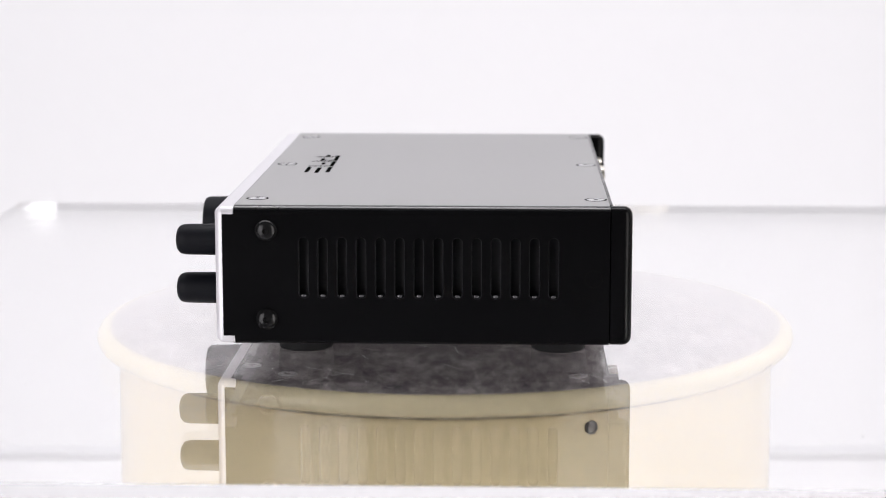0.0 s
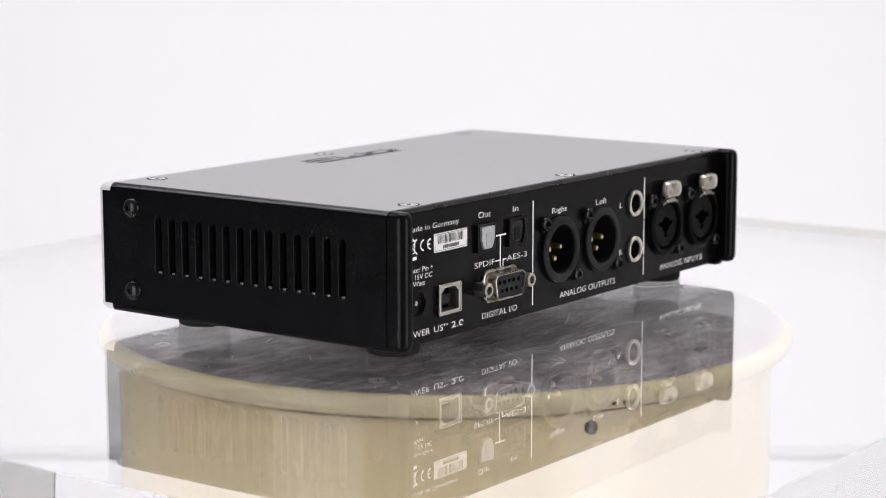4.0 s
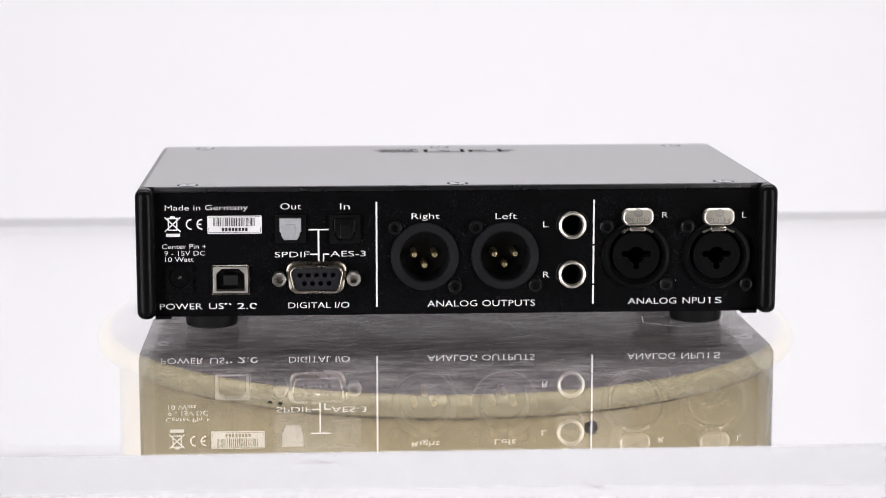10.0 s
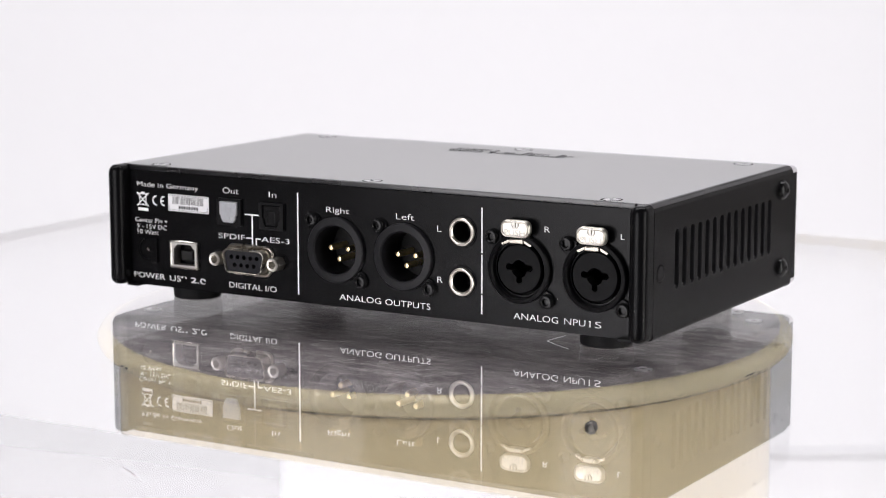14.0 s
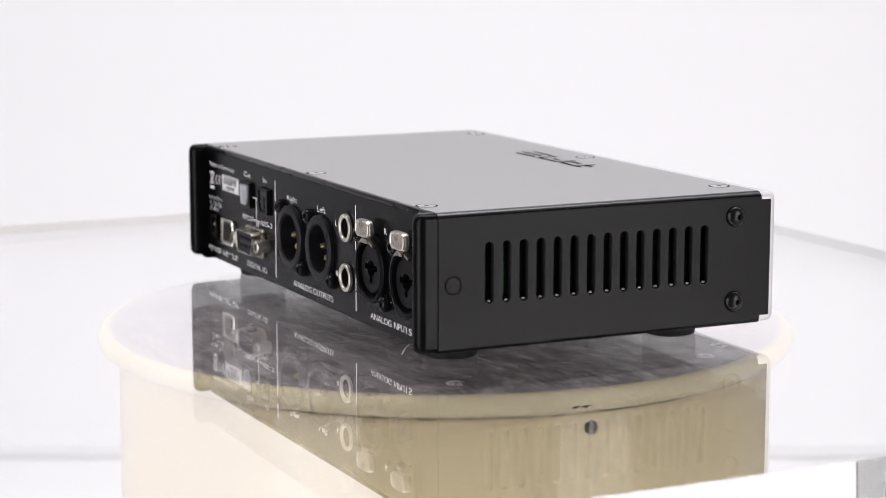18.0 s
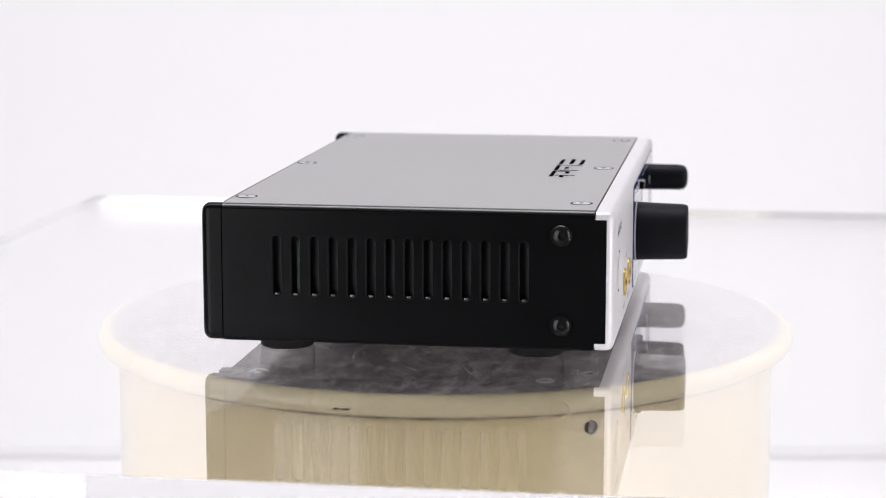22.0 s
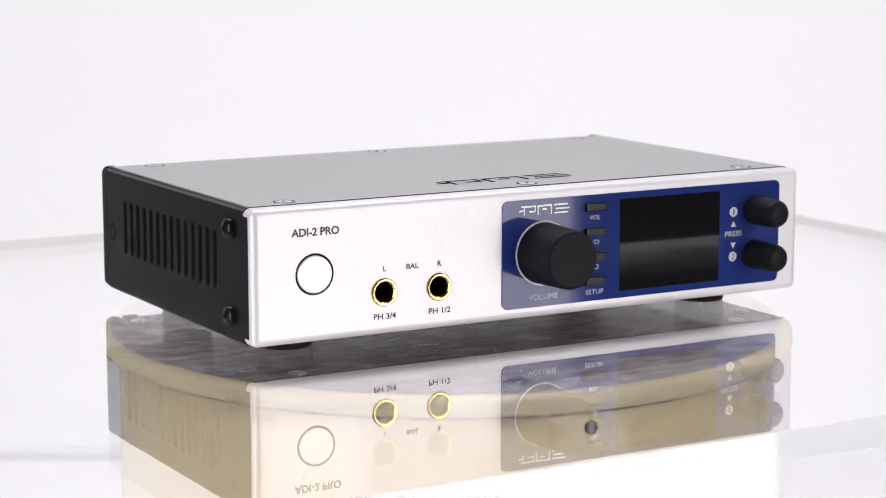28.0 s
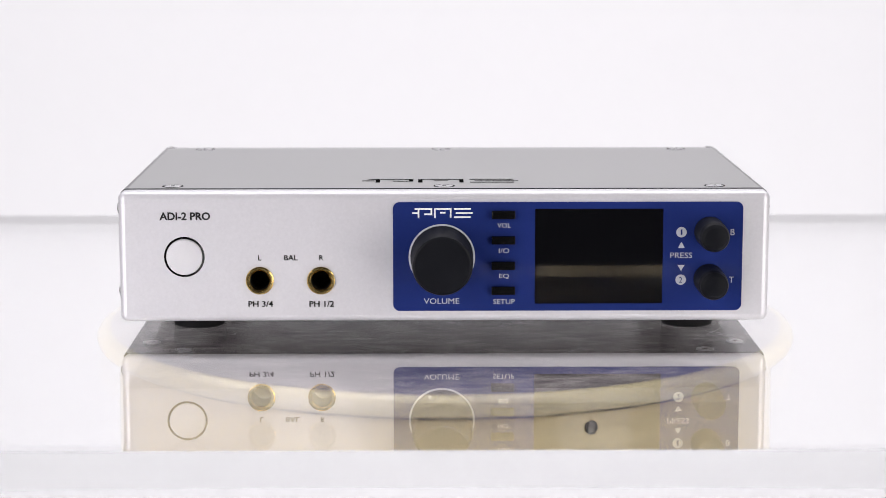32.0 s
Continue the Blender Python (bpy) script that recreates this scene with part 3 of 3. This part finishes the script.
    for x in (-84.3, 84.3):
        for y in (-43.0, 39.6):
            part("foot", lathe([(0, 0.12), (8.3, 0.12), (8.8, 0.6), (9.1, Z0 - 0.6), (9.1, Z0), (0, Z0)], FLAT, x, y, 32), RUBBER, device, "round black rubber foot")


ROUND = 2.4
SILL = Z1 - 0.3          # top of the silver front, a little below the cover


def build_front():
    # C-shaped front: face with holes, lips above and below
    hole_p = ring(6.75, 40, -86.3, 27.9)
    jacks = [ring(4.65, 32, -61.4, 19.9), ring(4.65, 32, -41.1, 19.9)]
    face = plate(rrect(-HALF + ROUND, Z0 + 0.2 + ROUND, HALF - ROUND, SILL - ROUND, 2.6 - ROUND, 4), [hole_p, *jacks], -2.3, 0, FRONT)
    panel = part("front_panel", face, SILVER, device, "blasted silver aluminium front panel")
    # rounded edging round the face
    bm, loops = bmesh.new(), []
    rows = [(ROUND * (1 - math.sin(radians(18 * k))), -ROUND * (1 - math.cos(radians(18 * k)))) for k in range(6)] + [(0, -2.45), (ROUND, -2.45)]
    for inset, w in rows:
        lp = rrect(-HALF + inset, Z0 + 0.2 + inset, HALF - inset, SILL - inset, 2.6 - inset, 6)
        loops.append([bm.verts.new((u, v, w)) for u, v in lp])
    for a, c in zip(loops, loops[1:]):
        for i in range(len(a)):
            bm.faces.new((a[i - 1], a[i], c[i], c[i - 1]))
    bm.transform(FRONT)
    part("edging", bm, SILVER, panel)
    lip = rrect(-HALF + 0.02, SILL - 6, HALF - 0.02, SILL - 0.02, 2.6, 6)[:14]
    part("top_lip", plate([*lip, (-HALF + 0.02, Z1 - 2.5), (HALF - 0.02, Z1 - 2.5)], [], -5.95, -2.3, FRONT), SILVER, panel, "silver lip folded over the top cover")
    lip = rrect(-HALF + 0.02, Z0 + 0.22, HALF - 0.02, Z0 + 7, 2.6, 6)[14:]
    part("bottom_lip", plate([*lip, (HALF - 0.02, Z0 + 2.5), (-HALF + 0.02, Z0 + 2.5)], [], -5.95, -2.3, FRONT), SILVER, panel)
    lettering("ADI-2 PRO", FRONT, -94.3, -77.5, 40.2, 42.9, BLACKPRINT, panel, 0.03)
    lettering("L", FRONT, -61.9, -60.8, 26.7, 28.5, BLACKPRINT, panel, 0.018)
    lettering("BAL", FRONT, -53.3, -48.7, 26.7, 28.5, BLACKPRINT, panel, 0.018)
    lettering("R", FRONT, -41.6, -40.2, 26.7, 28.5, BLACKPRINT, panel, 0.018)
    lettering("PH 3/4", FRONT, -65.3, -57.1, 11.0, 13.0, BLACKPRINT, panel, 0.018)
    lettering("PH 1/2", FRONT, -45.0, -36.8, 11.0, 13.0, BLACKPRINT, panel, 0.018)
    well = part("power_ring", lathe([(6.75, -0.02), (6.75, -3), (6.0, -3), (6.0, -0.3), (6.2, -0.15)], FRONT, -86.3, 27.9, 48, True), BLACKGLOSS, panel, "thin black ring round the power button")
    part("power_button", lathe([(6.0, -2.5), (6.0, 0.3), (5.7, 0.6), (5.2, 0.65), (0, 0.65)], FRONT, -86.3, 27.9, 48), BUTTON, device, "round silver power button")
    for u in (-61.4, -41.1):
        j = part("headphone_socket", lathe([(4.65, -1.2), (4.65, 0.5), (4.3, 0.75), (3.75, 0.7), (3.3, 0.25), (3.25, -1.2)], FRONT, u, 19.9, 36, True), GOLD, device, "gold-plated headphone socket")
        part("bore", lathe([(3.25, -1.2), (3.25, -12), (0, -12)], FRONT, u, 19.9, 28), DARKHOLE, j)
        part("contact", box(2.3, -0.7, -9.5, 3.1, 0.7, -7.5, 0.2, FRONT @ Matrix.Translation((u, 19.9, 0))), GOLD, j)
    overlay = part("control_panel", plate(rrect(-17.1, 9.6, 99.0, 46.2, 2.2, 6), [], 0.02, 0.35, FRONT), BLUE, device, "glossy blue control panel overlay")
    part("display", plate(rrect(30.0, 12.0, 72.5, 43.9, 0.3, 2), [], 0.36, 0.42, FRONT), SCREEN, overlay, "black switched-off display")
    # emblem in plain bars
    part("emblem", bars(emblem(-10.7, 40.9, 20.0, 3.3, 0.55), FRONT, 0.5), WHITEPRINT, overlay, "pale emblem in plain bars")
    for words, u0, u1, v0, v1 in (("VOLUME", -6.9, 4.9, 12.0, 13.9), ("VOL", 17.5, 21.9, 37.6, 39.2), ("I/O", 18.0, 21.5, 29.1, 30.7), ("EQ", 18.2, 21.4, 20.4, 22.1),
                                  ("SETUP", 16.2, 23.4, 11.9, 13.6), ("PRESS", 75.0, 82.3, 27.3, 29.2), ("B", 94.9, 96.3, 35.0, 37.1), ("T", 94.8, 96.2, 19.0, 21.0)):
        lettering(words, FRONT, u0, u1, v0, v1, GREYPRINT, overlay, 0, 0.5)
    for words, v, hw in (("1", 36.0, 0.28), ("2", 20.0, 0.5)):
        part("number_disc", plate(ring(1.75, 24, 78.6, v), [], 0.45, 0.5, FRONT), GREYPRINT, overlay)
        lettering(words, FRONT, 78.6 - hw, 78.6 + hw, v - 0.95, v + 0.95, BLUE, overlay, 0.0, 0.6)
    for v, s in ((31.7, 1), (24.0, -1)):
        part("arrow", plate([(77.5, v - s), (79.8, v - s), (78.65, v + s * 1.1)], [], 0.45, 0.5, FRONT), GREYPRINT, overlay)
    for v in (42.0, 33.5, 24.9, 16.5):
        part("push_button", bevelled(rrect(15.6, v - 1.35, 23.4, v + 1.35, 0.25, 2), 0.3, 1.9, 0.25, FRONT), BLACKGLOSS, device, "small black push button")
    part("volume_ring", lathe([(10.4, 0.3), (11.05, 0.36), (11.05, 0.5), (10.4, 0.6)], FRONT, -0.9, 27.8, 64, True), GREYPRINT, overlay, "pale ring round the volume knob")
    part("volume_knob", lathe([(0, 0.4), (10.5, 0.4), (10.4, 1.0), (9.9, 17.0), (9.5, 18.2), (8.9, 18.55), (0, 18.6)], FRONT, -0.9, 27.8, 64), KNOB, device, "large black volume knob")
    for v in (36.1, 20.2):
        part("knob", lathe([(0, 0.4), (5.15, 0.4), (5.1, 1.0), (5.0, 11.5), (4.85, 12.8), (4.4, 13.9), (3.4, 14.7), (1.8, 15.1), (0, 15.2)], FRONT, 88.0, v, 48), KNOB, device, "small black push-turn knob")


def build_rear():
    """u is minus x here: seen from behind, left to right."""
    male, combo, phone = ((-11.4, 25.8), (15.9, 25.8)), ((60.6, 25.6), (88.2, 25.4)), ((38.7, 36.1), (38.7, 19.2))
    holes = [ring(8.6, 40, *c) for c in male] + [ring(9.0, 40, *c) for c in combo] + [ring(3.4, 24, *c) for c in phone]
    holes += [rrect(-82.2, 14.3, -71.6, 22.8, 0.3, 2)]
    panel = part("rear_panel", plate(rrect(-HALF + 6.0, Z0 + 0.2, HALF - 6.0, Z1 - 1.9, 0.3, 2), holes, -1.6, 0, REAR), REARBLACK, device, "black rear panel with white lettering")
    for words, u0, u1, v0, v1 in (("Made in Germany", -98.5, -70.8, 41.6, 43.9), ("Center Pin +", -99.7, -84.9, 29.1, 30.7), ("9 - 15V DC", -98.9, -85.3, 26.8, 28.4),
                                  ("10 Watt", -98.7, -89.2, 24.7, 26.3), ("POWER", -100.8, -86.6, 8.4, 10.4), ("US", -84.3, -79.4, 8.4, 10.4), ("Out", -59.9, -52.9, 42.2, 44.3),
                                  ("In", -39.9, -36.6, 42.1, 44.1), ("SPDIF", -62.0, -50.4, 25.9, 27.8), ("AES-3", -43.3, -31.3, 26.0, 27.9), ("DIGITAL I/O", -57.6, -37.0, 8.4, 10.4),
                                  ("Right", -15.8, -6.3, 38.0, 40.5), ("Left", 12.6, 19.9, 38.3, 40.4), ("L", 28.8, 30.6, 35.4, 37.4), ("R", 28.9, 31.0, 18.1, 20.1),
                                  ("ANALOG OUTPUTS", -10.5, 26.2, 8.4, 10.5), ("R", 69.4, 71.4, 38.3, 40.2), ("L", 96.8, 98.4, 38.1, 40.0), ("ANALOG", 58.1, 74.7, 8.6, 10.7), ("NPU", 76.9, 84.6, 8.6, 10.7), ("S", 88.0, 90.4, 8.6, 10.7)):
        lettering(words, REAR, u0, u1, v0, v1, WHITEPRINT, panel, -0.007)
    lettering("B", REAR, -79.0, -76.5, 8.4, 10.4, WHITEPRINT, panel, 0.0, worn=[(-79.2, 8.0, -76.0, 9.75), (-78.2, 9.7, -77.5, 10.6)])
    lettering("2.0", REAR, -74.8, -68.1, 8.4, 10.4, WHITEPRINT, panel, 0.0, worn=[(-69.1, 8.75, -67.9, 9.6)])
    lettering("T", REAR, 85.0, 87.5, 8.6, 10.7, WHITEPRINT, panel, 0.0, worn=[(84.8, 10.1, 85.7, 10.9), (86.6, 10.0, 87.7, 10.9)])
    part("paint_speck", plate(ring(0.13, 8, 74.4, 16.7), [], 0.02, 0.08, REAR), WHITEPRINT, panel, "tiny white paint speck")
    part("divider", bars([(-27.95, 8.6, -27.35, 44.5)], REAR), WHITEPRINT, panel)
    part("divider", bars([(45.75, 8.9, 46.35, 15.3), (45.75, 15.9, 46.35, 28.9), (45.75, 29.5, 46.35, 44.7)], REAR), WHITEPRINT, panel)
    part("bracket", bars([(-50.5, 35.0, -43.8, 35.5), (-47.5, 23.6, -46.9, 35.0), (-50.0, 26.6, -47.5, 27.1), (-45.8, 23.6, -45.3, 27.1), (-45.3, 26.6, -43.6, 27.1)], REAR), WHITEPRINT, panel, "white printed bracket lines")
    for cu, bar in ((-89.8, ()), (-86.2, ((-87.8, 37.15, -86.4, 37.65),))):
        arc = [(cu + r * math.cos(radians(a)), 37.4 + r * math.sin(radians(a))) for r, turn in ((1.85, range(86, 275, 17)), (1.35, range(273, 85, -17))) for a in turn]
        part("mark", merged(plate(arc, [], 0.1, 0.12, REAR), bars(bar, REAR)), WHITEPRINT, panel, "white conformity mark")
    # bin pictogram and label with bar code
    part("pictogram", bars([(-98.2, 33.2, -93.6, 34.3), (-97.6, 35.4, -97.2, 39.4), (-94.8, 35.4, -94.4, 39.4), (-97.9, 39.2, -94.1, 39.7), (-97.4, 35.3, -94.6, 35.7), (-96.8, 39.7, -95.2, 40.2)], REAR), WHITEPRINT, panel, "white crossed-out bin pictogram")
    for s in (1, -1):
        mm = REAR @ Matrix.Translation((-96.0, 37.4, 0)) @ Matrix.Rotation(s * 0.75, 4, "Z")
        part("stroke", bars([(-3.6, -0.22, 3.6, 0.22)], mm, 0.16), WHITEPRINT, panel)
    label = part("paper_label", plate(rrect(-84.4, 34.1, -66.2, 40.2, 0.3, 2), [], 0.02, 0.14, REAR), PAPER, panel, "white paper label with a bar code")
    rng, u, code = random.Random(2), -82.4, []
    while u < -68.6:
        w = rng.choice((0.18, 0.3, 0.42))
        code.append((u, 36.7, u + w, 39.5))
        u += w + rng.choice((0.2, 0.3, 0.4))
    part("bar_code", bars(code, REAR, 0.2), BLACKPRINT, label)
    part("label_border", bars([(-84.0, 34.5, -66.6, 34.65), (-84.0, 34.65, -83.85, 36.2), (-66.75, 34.65, -66.6, 36.2), (-84.0, 39.75, -66.6, 39.9)], REAR, 0.2), BLACKPRINT, label)
    part("number_bars", bars([(-79.6 + 1.12 * i, 35.0, -78.8 + 1.12 * i, 36.15) for i in range(8)], REAR, 0.2), BLACKPRINT, label)
    # power inlet
    inlet = part("power_inlet", plate(rrect(-98.6, 14.4, -89.4, 23.6, 0.4, 2), [ring(3.9, 32, -94.0, 19.3)], 0.0, 1.0, REAR), REARBLACK, device, "black square power inlet")
    part("bore", lathe([(3.9, 0.6), (3.7, -3), (0, -3)], REAR, -94.0, 19.3, 32), DARKHOLE, inlet)
    part("pin", lathe([(0.85, -3), (0.85, 0.2), (0.5, 0.5), (0, 0.55)], REAR, -94.0, 19.3, 16), NICKEL, inlet)
    # usb socket
    notch = [(-81.7, 14.7), (-72.2, 14.7), (-72.2, 20.5), (-74.1, 22.3), (-79.8, 22.3), (-81.7, 20.5)]
    usb = part("usb_socket", plate(rrect(-83.2, 13.5, -70.7, 23.5, 0.4, 2), [notch], -3, 1.1, REAR), NICKELROUGH, device, "square nickel data socket")
    part("shell_rim", swept(lambda i: rrect(-83.3 + i, 13.4 + i, -70.6 - i, 23.6 - i, 0.6, 3), [(0, 0.2), (0, 1.1), (0.2, 1.35), (0.55, 1.35), (0.7, 1.05), (0.7, 0.2)], REAR), NICKEL, usb, "bright rounded edge of the shell")
    part("recess", plate(rrect(-82.0, 14.4, -71.8, 22.7, 0.2, 2), [], -8, -5, REAR), DARKHOLE, usb)
    part("tongue", box(-79.4, 16.4, -6, -74.4, 19.8, -0.6, 0.2, REAR), DARKHOLE, usb)
    # optical sockets
    shape = [(-3.9, 4.0), (-3.9, -0.9), (-3.3, -1.3), (-3.3, -2.3), (-2.3, -3.9), (2.3, -3.9), (3.3, -2.3), (3.3, -1.3), (3.9, -0.9), (3.9, 4.0)]
    for cu, cv, plug in ((-56.6, 35.7, True), (-38.3, 35.4, False)):
        o = part("optical_socket", plate(rrect(cu - 5.2, cv - 4.8, cu + 5.2, cv + 4.8, 0.4, 2), [[(cu + u, cv + v) for u, v in shape]], 0.0, 1.3, REAR), BLACKMATT, device, "black optical socket")
        part("recess", plate([(cu + u, cv + v) for u, v in shape], [], 0.05, 0.1, REAR), DARKHOLE, o)
        part("shutter", bevelled([(cu + u * 0.93, cv + v * 0.93) for u, v in shape], 0.1, 2.0 if plug else 0.9, 0.3, REAR), GREYPLASTIC if plug else BLACKGLOSS, o, "pale grey dust plug" if plug else "black shutter")
        part("key", bevelled(rrect(cu - 1.6, cv - 3.0, cu + 1.6, cv + 1.7, 0.2, 2), 0.5, 2.25 if plug else 1.15, 0.2, REAR), GREYPLASTIC if plug else BLACKMATT, o)
    # nine-pin socket
    cu, cv = -48.0, 19.0

    def dee(hw, hh, r, slant=0.85):
        """Rounded D outline about (cu, cv), narrower at the bottom."""
        out = []
        for x, y, a in ((hw - r, hh - r, 0), (-hw + r, hh - r, 90), (-hw + r + slant, -hh + r, 180), (hw - r - slant, -hh + r, 270)):
            for i in range(7):
                t = radians(a + 15 * i)
                out.append((cu + x + r * math.cos(t), cv + y + r * math.sin(t)))
        return out

    d = part("data_socket", swept(lambda i: dee(10.3 - i, 5.6 - i, 3.3 - i), [(0, 0), (0, 0.6), (0.2, 1.05), (0.6, 1.25), (1.0, 1.05), (1.35, 0.6), (1.4, 0)], REAR), SHELL, device, "nine-pin data socket with nickel shell")
    part("shell", swept(lambda i: dee(8.95 - i, 4.35 - i, 2.35 - i), [(0, 0.2), (0, 4.7), (0.12, 5.1), (0.35, 5.2), (0.55, 5.0), (0.6, 4.4), (0.6, 0.2)], REAR), SHELL, d)
    pins = [ring(0.85, 12, cu - 5.5 + 2.75 * i, cv + 1.45) for i in range(5)] + [ring(0.85, 12, cu - 4.1 + 2.75 * i, cv - 1.4) for i in range(4)]
    part("insulator", plate(dee(8.32, 3.72, 1.75), pins, 0.5, 4.3, REAR), DSUBGREY, d, "dark grey insulator with nine holes")
    part("recess", plate(dee(8.2, 3.6, 1.9), [], 1.0, 1.2, REAR), DARKHOLE, d)
    for s in (-1, 1):
        nut = part("hex_nut", lathe([(2.5, 0), (2.5, 3.6), (2.2, 4.0), (1.5, 4.0), (1.4, 3.4), (1.4, 1.5), (0, 1.5)], REAR, cu + s * 12.5, cv, 6), NICKELDULL, d, "hexagonal nickel nut")
        part("collar", lathe([(2.4, 3.8), (2.4, 4.9), (2.1, 5.2), (1.4, 5.1), (1.3, 2)], REAR, cu + s * 12.5, cv, 20), NICKELDULL, nut)
    # output sockets with three pins
    for cu, cv in male:
        x = part("output_socket", lathe([(11.5, 0), (11.5, 1.3), (11.1, 1.7), (8.9, 1.9), (8.4, 1.4), (8.2, -11), (8.6, -11), (8.6, -0.2)], REAR, cu, cv, 56, True), SOCKETGREY, device, "round black three-pin output socket")
        part("floor", lathe([(8.3, -11), (8.3, -10.6), (0, -10.6)], REAR, cu, cv, 32), DARKHOLE, x)
        for du, dv in ((-3.5, 0.3), (3.5, 0.3), (0, -3.4)):
            part("pin", lathe([(1.15, -10.6), (1.15, -2.0), (0.8, -1.2), (0, -1.0)], REAR, cu + du, cv + dv, 14), PIN, x)
        for du, dv in ((-10.0, 10.0), (10.3, -10.2)):
            lug = part("lug", lathe([(3.0, 0), (3.0, 0.6), (2.7, 0.8), (0, 0.8)], REAR, cu + du * 0.93, cv + dv * 0.93, 24), REARBLACK, x)
            part("screw", lathe([(2.5, 0.2), (2.5, 1.5), (2.3, 2.0), (1.9, 2.3), (1.3, 2.4), (1.1, 2.1), (1.0, 1.2), (0, 1.2)], REAR, cu + du, cv + dv, 24), SCREWGLOSS, x, "black hex screw")
    # combined input sockets with push tabs
    for cu, cv in combo:
        x = part("input_socket", lathe([(11.5, 0), (11.5, 1.5), (11.1, 2.0), (10.0, 2.2), (9.6, 1.6), (9.5, -4), (9.9, -4), (9.9, -0.2)], REAR, cu, cv, 56, True), INSERT, device, "round black combined input socket")
        hole = []
        for i in range(96):
            a = 2 * math.pi * i / 96
            r = 2.9
            for b, reach in ((0.12, 3.9), (math.pi - 0.12, 3.9), (-math.pi / 2, 3.7)):
                # circle of radius 1.15 about a point reach from the middle
                q = reach * math.cos(a - b)
                disc = q * q - (reach * reach - 1.15 ** 2)
                if q > 0 and disc > 0:
                    r = max(r, q + math.sqrt(disc))
            hole.append((cu + r * math.cos(a), cv + r * math.sin(a)))
        part("insert", merged(plate(ring(7.9, 48, cu, cv), [hole], -3.0, 1.0, REAR), lathe([(7.9, -3), (8.25, -3), (8.2, 0.6), (7.9, 1.0)], REAR, cu, cv, 48)), INSERT, x, "black insert with a three-lobed opening")
        part("floor", lathe([(9.4, -3.9), (9.4, -3.2), (8.3, -3.2), (7.7, -3.4), (7.7, -14), (0, -14)], REAR, cu, cv, 40), DARKHOLE, x)
        def tab_loop(inset):
            """Rounded outline of the push tab, narrowing towards its foot."""
            out = rrect(cu - 5.4 + inset, cv + 10.6 + inset, cu + 5.4 - inset, cv + 16.5 - inset, 2.3 - inset * 0.8, 6)
            return [(cu + (u - cu) * (1 - 0.025 * max(0, cv + 12.6 - v)), v) for u, v in out]

        tab = part("push_tab", bevelled(tab_loop(0), 2.4, 4.2, 0.9, REAR, 4), RINGNICKEL, x, "nickel push tab with raised rim and lettering")
        part("tab_rim", swept(tab_loop, [(0.15, 3.7), (0.2, 4.3), (0.35, 4.5), (0.55, 4.58), (0.75, 4.5), (0.95, 4.3), (1.0, 4.0)], REAR), RINGNICKEL, tab)
        part("tab_icon", merged(plate(ring(1.45, 24, cu, cv + 15.0), [ring(1.0, 24, cu, cv + 15.0)], 4.1, 4.6, REAR), plate(rrect(cu - 0.3, cv + 14.1, cu + 0.3, cv + 15.9, 0.1, 2), [], 4.1, 4.6, REAR)), NICKELROUGH, tab)
        part("tab_neck", box(cu - 2.7, cv + 8.6, 0.4, cu + 2.7, cv + 10.2, 3.6, 0.4, REAR), SHELL, x)
        part("tab_foot", plate([(cu + (r * math.sin(t)), cv + r * math.cos(t)) for r, ts in ((10.2, (-0.58, -0.29, 0, 0.29, 0.58)), (9.4, (0.58, 0.29, 0, -0.29, -0.58))) for t in ts], [], 1.8, 3.0, REAR), SHELL, x)
        lettering("PUSH", REAR, cu - 3.75, cu + 3.75, cv + 11.4, cv + 13.4, NICKELROUGH, tab, 0.0, 4.5)
        for du, dv in ((-10.2, 10.0), (10.3, -10.0)):
            part("lug", lathe([(3.0, 0), (3.0, 0.6), (2.7, 0.8), (0, 0.8)], REAR, cu + du * 0.93, cv + dv * 0.93, 24), REARBLACK, x)
            part("screw", lathe([(2.5, 0.2), (2.5, 1.5), (2.3, 2.0), (1.9, 2.3), (1.3, 2.4), (1.1, 2.1), (1.0, 1.2), (0, 1.2)], REAR, cu + du, cv + dv, 24), SCREWGLOSS, x, "black hex screw")
    for cu, cv in phone:
        j = part("line_socket", lathe([(4.8, 0), (4.8, 1.1), (4.6, 1.4), (4.2, 1.55), (3.8, 1.4), (3.45, 0.9), (3.4, 0.1)], REAR, cu, cv, 40, True), RINGNICKEL, device, "nickel-ringed line socket")
        part("washer", lathe([(5.5, 0), (5.5, 0.2), (5.3, 0.3), (4.8, 0.3)], REAR, cu, cv, 32), REARBLACK, j)
        part("bore", lathe([(3.35, 0.6), (3.3, -8), (0, -8)], REAR, cu, cv, 28), DARKHOLE, j)


build_case()
build_front()
build_rear()


def motions():
    walk(device, [(t, pose(0, 0, 0, 0, 0, a) @ Matrix.Translation((CENTRE_X, 0, 0))) for t, a in TURN])
    walk(slab, [(t, pose(0, 0, 0, 0, 0, a)) for t, a in TURN])
    walk(platter, [(t, pose(0, 0, PLATTER_H, 0, 0, a)) for t, a in TURN])


motions()
